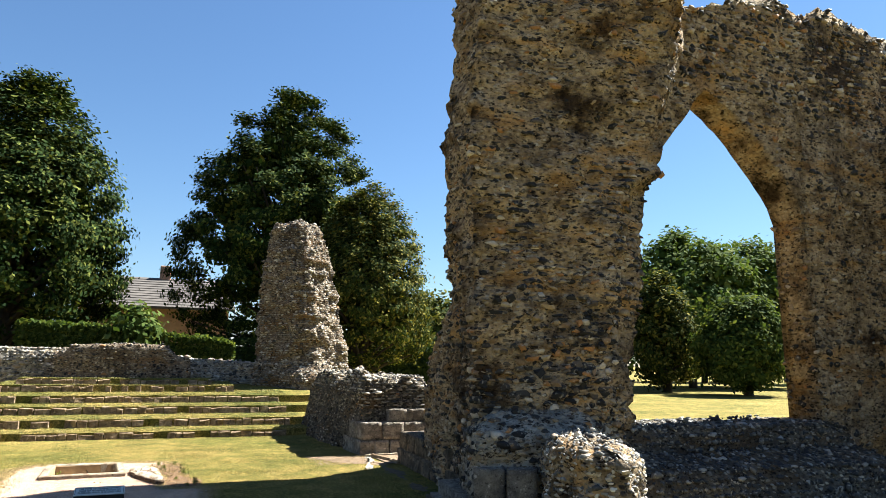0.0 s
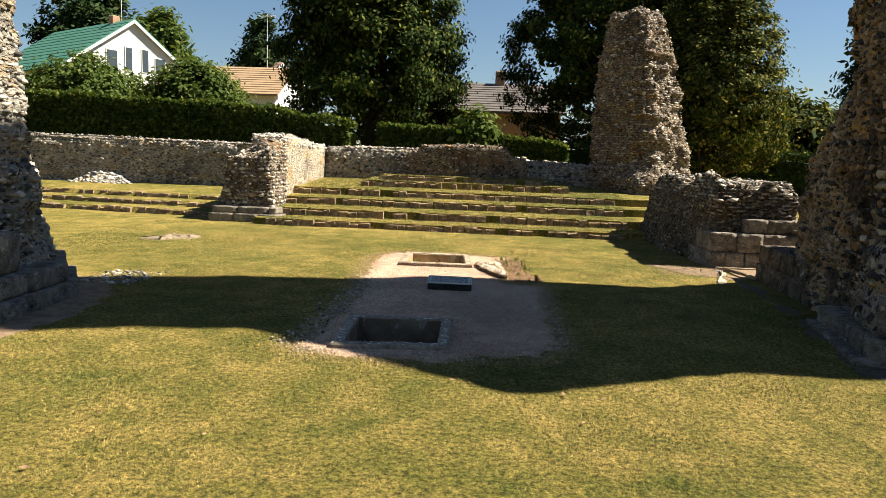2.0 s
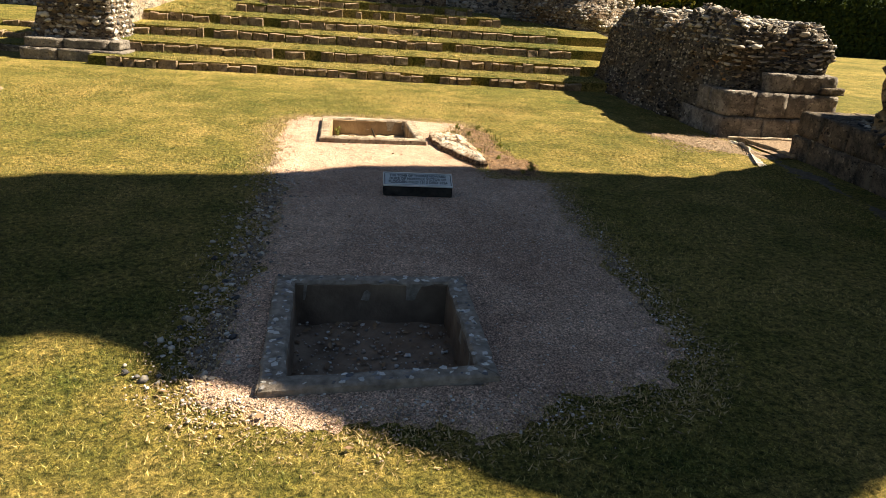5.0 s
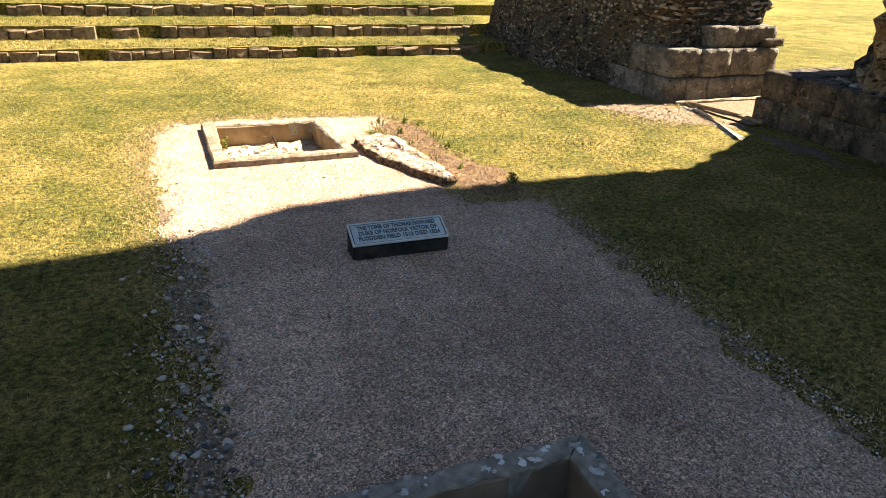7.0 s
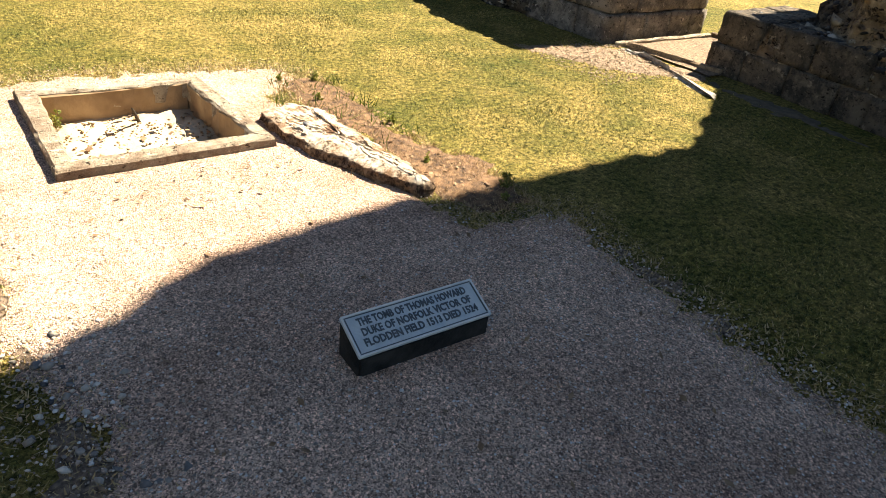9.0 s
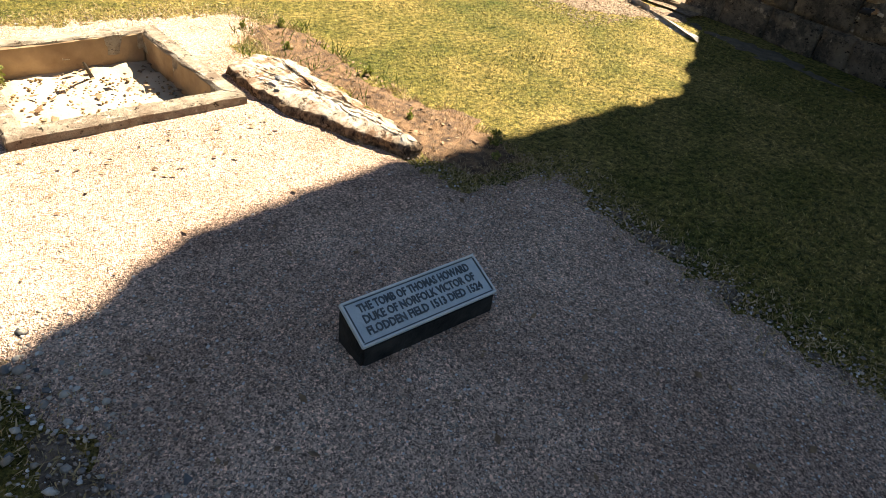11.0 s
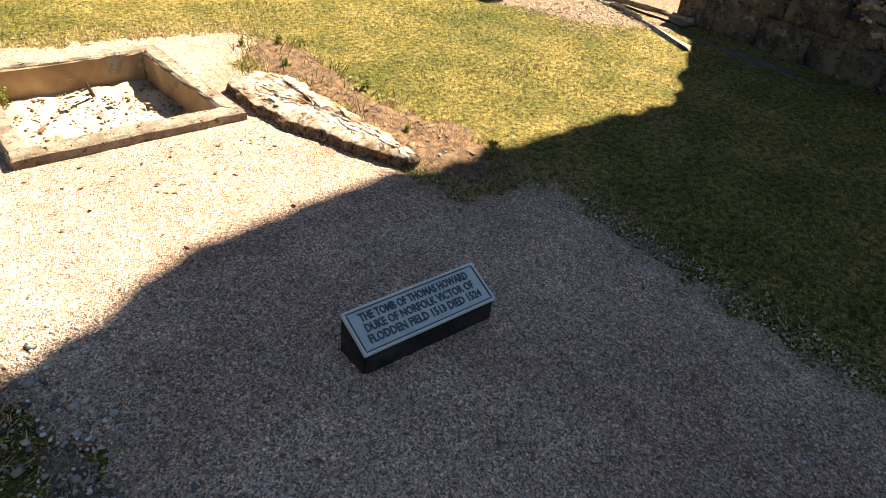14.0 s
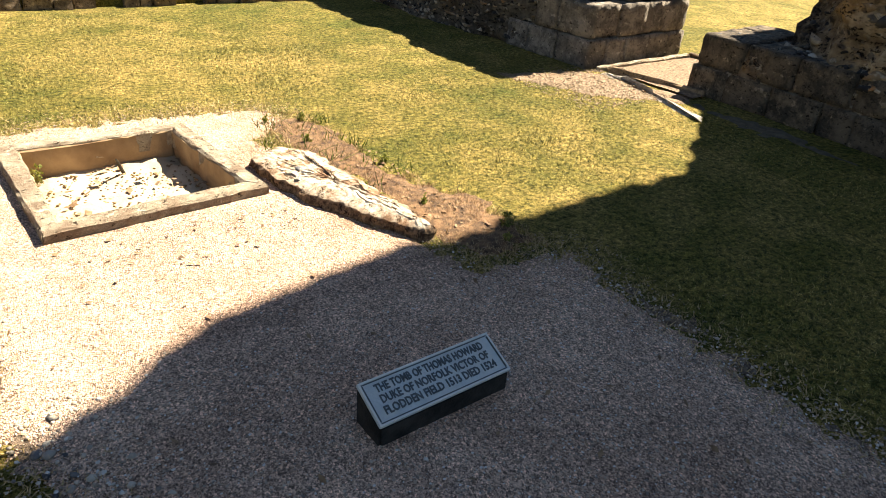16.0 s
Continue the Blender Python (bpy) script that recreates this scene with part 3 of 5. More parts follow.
# the great crossing pier
PIER = moved([
    (0.0, [(5.42, 8.1), (7.0, 7.56), (7.61, 7.83), (8.2, 8.6), (8.4, 11.6), (6.4, 11.6), (5.82, 10.9)]),
    (1.0, [(5.37, 8.1), (6.93, 7.56), (7.54, 7.83), (8.0, 8.6), (8.4, 11.5), (6.4, 11.5), (5.81, 10.95)]),
    (1.7, [(5.38, 8.1), (6.97, 7.56), (7.58, 7.83), (7.9, 8.6), (8.4, 12.1), (6.5, 11.2), (5.79, 10.85)]),
    (2.5, [(5.37, 8.08), (7.05, 7.56), (7.66, 7.83), (7.9, 8.6), (8.4, 12.3), (6.6, 10.9), (5.61, 9.5)]),
    (3.5, [(5.35, 8.08), (7.23, 7.64), (7.84, 7.91), (7.95, 8.6), (8.4, 12.3), (6.8, 11.1), (5.57, 9.45)]),
    (4.12, [(5.31, 8.05), (7.41, 7.76), (8.02, 8.03), (8.1, 8.6), (8.4, 12.0), (7.0, 11.2), (5.53, 9.5)]),
    (4.3, [(5.26, 8.02), (7.78, 7.76), (8.07, 7.9), (8.2, 8.6), (8.4, 11.75), (7.0, 11.25), (5.5, 9.5)]),
    (4.7, [(5.26, 8.02), (7.88, 7.8), (8.17, 7.92), (8.2, 8.6), (8.4, 11.5), (7.0, 11.25), (5.5, 9.5)]),
    (5.4, [(5.35, 8.05), (8.05, 7.75), (8.32, 7.87), (8.7, 8.5), (8.5, 11.65), (7.0, 11.4), (5.57, 9.5)]),
    (6.65, [(5.48, 8.15), (8.12, 7.43), (8.4, 7.52), (9.0, 8.4), (8.6, 11.85), (7.0, 11.6), (5.65, 9.6)]),
    (7.3, [(5.63, 8.9), (7.95, 7.2), (8.25, 7.26), (8.9, 8.4), (8.6, 12.0), (7.2, 11.8), (5.75, 9.8)]),
    (7.9, [(5.73, 9.3), (7.8, 7.58), (8.07, 7.7), (8.8, 8.4), (8.6, 12.1), (7.2, 11.8), (5.85, 9.9)]),
    (8.5, [(5.93, 9.2), (7.75, 8.17), (8.02, 8.29), (8.7, 8.7), (8.6, 12.2), (7.2, 11.8), (5.95, 10.2)]),
    (9.1, [(5.93, 9.42), (7.7, 8.69), (7.97, 8.81), (8.7, 8.9), (8.6, 12.2), (7.2, 11.7), (6.05, 10.3)]),
    (9.7, [(6.03, 9.4), (7.65, 8.97), (7.92, 9.1), (8.6, 9.1), (8.5, 12.0), (7.0, 11.6), (6.05, 10.4)]),
    (10.8, [(6.03, 9.45), (7.6, 9.15), (7.87, 9.27), (8.6, 9.2), (8.6, 11.95), (7.0, 11.6), (6.05, 10.4)]),
    (12.2, [(6.03, 9.6), (7.6, 9.22), (7.87, 9.34), (8.6, 9.2), (8.6, 12.15), (7.0, 11.5), (6.05, 10.3)]),
    (13.4, [(6.03, 9.4), (7.6, 8.95), (7.87, 9.05), (8.6, 9.0), (8.6, 11.8), (7.0, 11.2), (6.05, 10.2)]),
])
pier = ruin("great_pier", "tall ruined crossing pier of flint rubble and tan mortar", PIER, M_MORTAR, M_FLINT, per_m2=190, res=0.075, rough=0.12, seed=2.0, size=(0.04, 0.13), cap=0.4, proud=0.22, tall=0.42,
            keep=lambda p, n: (p[:, 2] < 7.5) & ((n[:, 0] < 0.9) | (n[:, 1] < 0.2)) & (n[:, 1] < 0.6) & (p[:, 1] < 11.2) & patchy(p, 1.2, 5.0, 0.06) & (RNG.random(len(p)) < np.where(p[:, 2] > 4.5, 0.5, 1.0)))


def strip_wall(x0, x1, y0, y1, low, high, res=0.12, rough=0.07, seed=3.0):
    """A wall along x with an arched underside and a broken top, as verts and quads."""
    nx = int((x1 - x0) / res)
    nz, ny = 24, max(2, int((y1 - y0) / 0.15))
    ring = 2 * nz + 2 * ny
    verts, faces = [], []
    for i in range(nx + 1):
        x = x0 + (x1 - x0) * i / nx
        lo, hi = low(x), high(x)
        loop = [(x, y0, lo + (hi - lo) * k / nz, 0, -1, 0) for k in range(nz)]
        loop += [(x, y0 + (y1 - y0) * k / ny, hi, 0, 0, 1) for k in range(ny)]
        loop += [(x, y1, hi + (lo - hi) * k / nz, 0, 1, 0) for k in range(nz)]
        loop += [(x, y1 + (y0 - y1) * k / ny, lo, 0, 0, -1) for k in range(ny)]
        for a, b, c, d, e, g in loop:
            k = rough * (0.9 * fbm((a, b, c), 1.0, seed) + 0.6 * fbm((a, b, c), 4.5, seed + 2)) * (2.2 if g > 0 else 0.5 if g < 0 else 1)
            verts.append((a, b + e * k, c + g * k))
    for i in range(nx):
        for k in range(ring):
            m = (k + 1) % ring
            faces.append((i * ring + k, (i + 1) * ring + k, (i + 1) * ring + m, i * ring + m))
    faces.append(tuple(range(ring - 1, -1, -1)))
    faces.append(tuple(nx * ring + k for k in range(ring)))
    return verts, faces


def curve(pts):
    def at(x):
        if x <= pts[0][0]:
            return pts[0][1]
        for (xa, za), (xb, zb) in zip(pts, pts[1:]):
            if x <= xb:
                return za + (zb - za) * (x - xa) / (xb - xa)
        return pts[-1][1]
    return at


arch = thing("arch_wall", "ruined flint wall with a broken pointed arch", "ruined arch", "structure")
v, f = strip_wall(8.11, 17.11, 7.9, 8.5, curve([(8.11, 4.34), (9.31, 5.89), (9.47, 6.02), (9.81, 5.84), (10.31, 5.44), (10.69, 5.04), (11.06, 4.64), (11.31, 4.29), (11.41, 3.84), (11.47, -0.05)]), curve([(8.11, 7.34), (9.21, 7.39), (11.01, 7.89), (11.61, 7.64), (11.81, 7.59), (12.01, 7.94), (12.61, 7.89), (13.98, 7.59), (15.11, 7.34), (17.11, 7.04)]))
mesh_ob("wall_core", v, f, M_MORTAR, arch, smooth=True)
sv, st = stones_on(v, f, 110, (0.05, 0.13), 0.09, lambda p, n: (n[:, 1] < 0.3) & (n[:, 2] > -0.3) & (RNG.random(len(p)) < np.where(p[:, 2] > 6.2 - 0.1 * (p[:, 0] - 9), 1.0, 0.3)))
tagged(fast_mesh("flints", sv, st, M_FLINT, arch), kind="stuff")
ruin("low_wall", "low dark flint footing wall under the arch", moved([(0.0, [(7.0, 7.0), (11.6, 6.9), (11.8, 8.9), (8.2, 9.0)]), (0.45, [(7.1, 7.15), (11.5, 7.05), (11.7, 8.9), (8.2, 9.0)]), (0.52, [(7.2, 7.75), (11.5, 7.7), (11.7, 8.9), (8.2, 9.0)]), (0.88, [(7.3, 7.85), (11.4, 7.8), (11.6, 8.9), (8.2, 8.9)])]), M_MORTAR_DARK, M_FLINT_SHADE, 190, 0.14, 0.05, seed=5, size=(0.04, 0.1), cap=0.02, proud=0.4)
# added out of view, only to cast shade on the low footing wall
ruin("unseen_shade_wall", "unseen flint wall added to shade the footing under the arch", moved([(0.0, [(13.1, 5.6), (14.3, 5.6), (14.3, 8.13), (13.1, 8.13)]), (5.6, [(13.2, 6.0), (14.2, 6.0), (14.2, 8.13), (13.2, 8.13)])]), M_MORTAR, M_FLINT, 25, 0.2, 0.1, seed=15, cap=0.2)
# the broken wall stump against the pier
STUMP = [(0.0, [(4.85, 5.5), (4.75, 4.72), (5.0, 4.42), (5.45, 4.7), (6.6, 7.3), (5.85, 7.3)]),
         (0.7, [(4.88, 5.5), (4.8, 4.78), (5.02, 4.52), (5.32, 4.75), (6.4, 7.3), (5.85, 7.3)]),
         (0.95, [(4.87, 5.5), (4.8, 4.8), (5.0, 4.56), (5.34, 4.8), (6.4, 7.3), (5.85, 7.3)]),
         (1.04, [(4.92, 5.5), (4.88, 4.92), (5.02, 4.74), (5.24, 4.92), (6.25, 7.3), (5.88, 7.3)])]
STUMP = moved([(max(0.0, 1.6 - (1.6 - z) * 1.09), [(1.75 + (x - 1.75) * 1.09, 0.23 + (y - 0.23) * 1.09) for x, y in ring]) for z, ring in STUMP], 0.1)
STUMP = [(1.72 - (1.72 - z) * 1.147 if z > 0.1 else 0.0, [(1.868 + (x - 1.868) * 1.147, 0.1 + (y - 0.1) * 1.147) for x, y in ring]) for z, ring in STUMP]
stump = ruin("wall_stump", "broken pale flint wall stump at the foot of the pier", STUMP, M_MORTAR, M_MIXED, 190, 0.06, 0.09, seed=8, size=(0.03, 0.1), course=0.06, proud=0.3, cap=0.03, tall=0.4)
sv, sf = mass(STUMP, 0.06, 0.10, None, 8, 0.06)
single_flints(stump, sv, sf, 260, M_PALE_EACH, lambda p, n: p.z > 0.1 and p.y < 6.9 and n.y < 0.3, (0.035, 0.08), 3)
ruin("pier_foot", "plastered lower courses at the foot of the great pier", [(0.0, [(5.5, 8.3), (5.25, 7.3), (6.3, 6.9), (7.4, 7.35)]), (0.9, [(5.5, 8.2), (5.32, 7.4), (6.25, 7.0), (7.3, 7.4)]), (1.1, [(5.6, 8.1), (5.55, 7.6), (6.3, 7.3), (7.2, 7.4)])], M_MORTAR_GREY, M_FLINT, 70, 0.08, 0.05, seed=9, proud=0.3)
v, f = mass(PIER[:6], 0.075, 0.10, None, 2.0, 0.1)
single_flints(pier, v, f, 300, M_FLINT_EACH, lambda p, n: 0.6 < p.z < 2.6 and p.y < 8.6 and p.x < 7.3 and n.y < 0.2, (0.07, 0.15), 4)

# the pier across the nave
LEFT = moved([(0.0, [(-2.68, 7.15), (-2.8, 8.45), (-3.5, 9.35), (-5.6, 9.4), (-5.6, 7.0)]),
        (0.3, [(-2.72, 7.2), (-2.85, 8.45), (-3.5, 9.3), (-5.6, 9.4), (-5.6, 7.05)]),
        (1.3, [(-2.88, 7.3), (-2.98, 8.4), (-3.6, 9.2), (-5.6, 9.4), (-5.6, 7.1)]),
        (2.3, [(-3.05, 7.35), (-3.1, 8.35), (-3.7, 9.1), (-5.6, 9.3), (-5.6, 7.15)]),
        (3.8, [(-3.0, 7.3), (-3.05, 8.4), (-3.7, 9.2), (-5.6, 9.3), (-5.6, 7.15)]),
        (7.0, [(-3.1, 7.3), (-3.1, 8.4), (-3.7, 9.2), (-5.6, 9.3), (-5.6, 7.2)])], -0.16)
ruin("nave_pier", "ruined crossing pier of pale flint rubble on an ashlar base", LEFT, M_MORTAR_GREY, M_MIXED, 210, 0.08, 0.12, seed=12, size=(0.03, 0.1), course=0.07, proud=0.3, tall=0.42, keep=lambda p, n: (p[:, 2] < 4.6) & (p[:, 0] > -5.3))

# the low wall beside the altar steps
LOWR = [(0.0, [(5.5, 12.98), (6.95, 12.98), (6.95, 14.2), (6.4, 17.6), (5.22, 17.7), (5.2, 15.5)]),
        (1.0, [(5.56, 13.02), (6.85, 13.02), (6.85, 14.2), (6.4, 17.6), (5.5, 17.65), (5.5, 15.5)])]
CHOIR_TOP = lambda x, y: curve([(12.9, 1.34), (13.2, 1.52), (13.9, 1.56), (14.5, 1.42), (14.9, 1.34), (15.5, 1.46), (16.6, 1.46), (17.2, 1.38), (17.6, 1.15)])(y) - 0.3 * max(0, x - 6.5)
# the shade on its face is put into the dark mortar colour
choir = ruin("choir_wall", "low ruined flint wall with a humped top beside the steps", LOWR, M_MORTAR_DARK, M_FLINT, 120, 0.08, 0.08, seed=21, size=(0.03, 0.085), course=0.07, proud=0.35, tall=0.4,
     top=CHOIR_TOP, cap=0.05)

bm_v, bm_f = mass(LOWR, 0.08, 0.08, CHOIR_TOP, 21, 0.05)
# paler flints put the sunlight on the broken top into colour
sv, st = stones_on(bm_v, bm_f, 150, (0.05, 0.14), 0.06, lambda p, n: (p[:, 2] > 1.12) | ((p[:, 1] < 13.3) & (p[:, 2] > 0.85)), 0.45, 0.28)
tagged(fast_mesh("flints", sv, st, M_MIXED, choir, "layered stones of the broken top, in paler sunlit tones"), kind="stuff")

# the tall fragment
TOWER = [(0.3, [(4.55, 22.5), (5.85, 21.0), (6.3, 21.1), (7.6, 22.4), (7.0, 23.5), (5.0, 23.7)]),
         (1.2, [(4.6, 22.5), (5.75, 21.15), (6.4, 21.1), (7.62, 22.4), (7.0, 23.5), (5.0, 23.7)]),
         (1.75, [(4.6, 22.5), (5.9, 21.35), (6.25, 21.4), (7.52, 22.45), (7.0, 23.5), (5.0, 23.7)]),
         (3.6, [(4.62, 22.5), (5.85, 21.4), (6.05, 21.45), (7.2, 22.5), (6.8, 23.3), (5.0, 23.5)]),
         (5.2, [(4.85, 22.5), (5.8, 21.6), (6.0, 21.65), (6.85, 22.5), (6.5, 23.2), (5.2, 23.3)]),
         (6.1, [(5.0, 22.5), (5.65, 21.85), (5.9, 21.9), (6.5, 22.5), (6.2, 23.0), (5.4, 23.1)])]
ruin("wall_fragment", "tall ragged fragment of flint wall standing beside the steps", TOWER, M_MORTAR_BROWN, M_MIXED, 190, 0.08, 0.2, seed=31, size=(0.03, 0.11), course=0.07, cap=0.2, proud=0.4, tall=0.42, keep=lambda p, n: n[:, 1] < 0.5)

# the pier and walls beyond the altar
ruin("aisle_pier", "stump of a flint pier on a worn stone base", [(0.2, [(-4.95, 17.35), (-3.6, 17.3), (-3.65, 18.6), (-4.9, 18.8)]), (1.9, [(-4.72, 17.45), (-3.65, 17.42), (-3.68, 18.7), (-4.6, 18.8)])], M_MORTAR_BROWN, M_MIXED, 130, 0.08, 0.09, seed=41, top=lambda x, y: 1.5 + 0.2 * (x + 4.6) + 0.25 * (y - 17.4), size=(0.05, 0.12))
ruin("cross_wall", "flint wall with a pale rendered face beside the altar", [(0.2, [(-4.55, 18.5), (-3.72, 18.4), (-3.66, 22.9), (-4.5, 23.0)]), (1.9, [(-4.5, 18.5), (-3.76, 18.5), (-3.68, 22.9), (-4.45, 23.0)])], M_MORTAR_CREAM, M_PALE, 90, 0.1, 0.04, seed=43, top=lambda x, y: 2.1 - 0.03 * (y - 18.5), size=(0.06, 0.13), keep=lambda p, n: (n[:, 0] < 0.5) | (p[:, 2] > 1.85))
ruin("aisle_wall", "long low coursed flint wall behind the aisle", [(0.2, [(-34, 23.0), (-4.4, 23.0), (-4.4, 23.8), (-34, 23.8)]), (1.85, [(-34, 23.06), (-4.4, 23.06), (-4.4, 23.7), (-34, 23.7)])], M_MORTAR_GREY, M_MIXED, 95, 0.14, 0.06, seed=45, top=lambda x, y: 1.92 + 0.07 * fbm((x, 0, 0), 0.5, 3), size=(0.05, 0.12), course=0.085, keep=lambda p, n: (p[:, 0] > -18) & (n[:, 1] < 0.3), cap=0.14)
ruin("altar_back_wall", "low coursed flint wall closing the altar end", [(0.7, [(-3.68, 22.8), (5.2, 22.8), (5.2, 23.5), (-3.68, 23.5)]), (1.8, [(-3.68, 22.85), (5.2, 22.85), (5.2, 23.45), (-3.68, 23.45)])], M_MORTAR_GREY, M_MIXED, 130, 0.12, 0.06, seed=47, top=lambda x, y: curve([(-3.6, 1.92), (-0.5, 1.82), (2.8, 1.72), (5, 1.62)])(x), size=(0.05, 0.12), course=0.085, keep=lambda p, n: n[:, 1] < 0.3)
ruin("reredos_wall", "rough rendered flint wall block behind the altar site", [(0.9, [(-0.95, 22.25), (2.72, 22.2), (2.72, 22.8), (-0.95, 22.8)]), (1.9, [(-0.95, 22.27), (2.7, 22.22), (2.7, 22.8), (-0.95, 22.8)])], M_MORTAR_BROWN, M_FLINT, 70, 0.08, 0.03, seed=49, top=lambda x, y: curve([(-0.95, 1.86), (-0.66, 1.88), (-0.6, 2.06), (-0.2, 2.1), (1.95, 2.12), (2.2, 1.92), (2.3, 1.8), (2.7, 1.72)])(x), cap=0.04, size=(0.05, 0.1), proud=0.3)

ruin("rubble_heap", "low heap of fallen flints against the aisle wall", [(0.35, [(-12.3, 22.3), (-9.8, 22.3), (-9.9, 23.1), (-12.2, 23.1)]), (0.72, [(-11.6, 22.7), (-10.4, 22.7), (-10.5, 23.1), (-11.5, 23.1)])], M_MORTAR_GREY, M_PALE, 120, 0.1, 0.1, seed=57, size=(0.06, 0.14))

# ---- trees, hedges and houses ----


def leaves(centres, spread, count, size, seed, middle=None):
    """Small folded leaves round centres, turned outward from the middle where one is given: verts and quads."""
    g = np.random.default_rng(seed)
    c = np.array(centres)
    at = c[g.integers(0, len(c), count)] + g.standard_normal((count, 3)) * np.array(spread)
    a = g.standard_normal((count, 3))
    if middle is not None:
        n = at - np.array(middle)
        n /= np.linalg.norm(n, axis=1, keepdims=True) + 1e-9
        n = n + g.normal(0, 0.45, (count, 3)) + np.array([0, 0, 0.25])
        a = np.cross(n, a)
    a /= np.linalg.norm(a, axis=1, keepdims=True)
    b = np.cross(a, g.standard_normal((count, 3)) if middle is None else n)
    b /= np.linalg.norm(b, axis=1, keepdims=True)
    s = g.uniform(0.6, 1.2, (count, 1)) * size
    v = np.stack([at - a * s, at + b * s * 0.55, at + a * s, at - b * s * 0.55], 1)
    return v.reshape(-1, 3), np.arange(count * 4).reshape(-1, 4)


def crown_points(n, centre, radii, seed, taper=0.0, shell=(0.7, 1.0)):
    g = np.random.default_rng(seed)
    d = g.standard_normal((n, 3))
    d /= np.linalg.norm(d, axis=1, keepdims=True)
    r = g.uniform(*shell, (n, 1)) ** 0.6
    p = d * r
    low = np.clip(-d[:, 2:3], 0, 1)
    p[:, :2] *= (1 - taper * np.clip(p[:, 2:3], -0.2, 1)) * (1 - low ** 6) / np.sqrt(np.maximum(1 - low ** 2, 0.12))
    return np.array(centre) + p * np.array(radii)


def limb(bm, a, b, ra, rb):
    a, b = Vector(a), Vector(b)
    m = Matrix.Translation((a + b) / 2) @ (b - a).to_track_quat("Z", "Y").to_matrix().to_4x4()
    bmesh.ops.create_cone(bm, cap_ends=True, segments=8, radius1=ra, radius2=rb, depth=(b - a).length, matrix=m)


def tree(label, base, crown, radii, count, mat, seed, size=0.2, lumps=70, spread=0.5, taper=0.3, trunk_r=0.35, trunk_mat=None):
    e = thing("tree", label, "tree")
    e.location = (base[0], base[1], 0)
    off = Vector((base[0], base[1], 0))
    bm = bmesh.new()
    cz = crown[2]
    limb(bm, (0, 0, -0.1), (0, 0, cz * 0.55), trunk_r, trunk_r * 0.75)
    limb(bm, (0, 0, cz * 0.5), (crown[0] - base[0], crown[1] - base[1], cz + radii[2] * 0.6), trunk_r * 0.75, trunk_r * 0.15)
    pts = crown_points(lumps, crown, radii, seed, taper)
    for p in pts[::5]:
        q = Vector(p) - off
        limb(bm, (0, 0, max(1.0, q.z * 0.55)), q * 0.92 + Vector((0, 0, 0.0)), trunk_r * 0.3, 0.03)
    part("trunk", bm, trunk_mat or M_BARK, e)
    inner = crown_points(lumps // 2 + 4, crown, np.array(radii) * 0.72, seed + 2, taper, (0.3, 1.0))
    lv, lq = leaves(np.concatenate([pts, pts, pts]) - np.array(off), (spread, spread, spread * 0.7), int(count * 0.8), size, seed + 1, (crown[0] - base[0], crown[1] - base[1], crown[2] - radii[2] * 0.2))
    iv, iq = leaves(inner - np.array(off), (spread * 1.2, spread * 1.2, spread), int(count * 0.3), size * 1.6, seed + 3)
    lv, lq = np.concatenate([lv, iv]), np.concatenate([lq, iq + len(lv)])
    tagged(fast_mesh("crown", lv, lq, mat, e), kind="stuff")
    return e


tree("tall dense lime tree in full dark green leaf", (-4.25, 33, 0), (-4.1, 33, 7.7), (3.9, 3.6, 6.2), 80000, M_LIME, 11, 0.112, 300, 0.3, 0.42)
tree("large spreading lime tree with yellowing upper leaves", (7.5, 36, 0), (7.45, 36, 8.75), (5.1, 4.3, 7.5), 80000, M_LIME, 12, 0.115, 260, 0.27, 0.3)
tree("rounded lime tree with yellow-green sunlit leaves", (10.4, 31, 0), (10.5, 31, 5.5), (2.8, 2.7, 4.7), 48000, M_YELLOW, 13, 0.092, 420, 0.19, 0.35)
tree("big overhanging broad-leaved tree beyond the aisle wall", (-23.0, 27, 0), (-17.4, 26, 12.9), (6.9, 5, 3.8), 24000, M_DARKLEAF, 14, 0.18, 90, 0.42, 0.0, 0.45)
tree("dark broad tree behind the white house", (-42, 73, 0), (-42, 73, 11.0), (6.0, 5, 8.0), 14000, M_DARKLEAF, 15, 0.34, 120, 0.6)
tree("distant conifer behind the bungalow", (-21.5, 68, 0), (-21.5, 68, 9.0), (3.2, 3, 5.9), 9000, M_DARKLEAF, 16, 0.25, 90, 0.45, 0.6)
tree("leafy shrub in front of the white house", (-15.5, 40, 0), (-15.8, 40, 4.0), (3.5, 2.2, 2.7), 16000, M_SHRUB, 17, 0.15, 110, 0.35, 0.2, 0.2)
tree("dark shrub before the porch of the white house", (-25.5, 45, 0), (-25.5, 45, 4.9), (4.2, 2.5, 2.7), 14000, M_SHRUB, 24, 0.16, 90, 0.4, 0.1, 0.2)
tree("distant tree behind the white house", (-37, 78, 0), (-37, 78, 12.5), (3.2, 3, 4.5), 8000, M_SHRUB, 18, 0.35, 60, 0.7)
tree("clipped dark yew at the lawn edge", (33.6, 38, 0), (33.3, 38, 4.2), (1.9, 2, 4.0), 14000, M_YELLOW, 19, 0.15, 120, 0.28, 0.3, 0.3)
tree("rounded dark yew at the lawn edge", (35.6, 33, 0), (35.4, 33, 3.3), (2.8, 2.6, 3.0), 20000, M_HEDGE, 20, 0.15, 160, 0.3, 0.2, 0.3)
tree("tall mixed woodland tree behind the yews", (42, 45, 0), (42, 45, 7.0), (6, 5, 6.0), 20000, M_SHRUB, 21, 0.25, 130, 0.6)
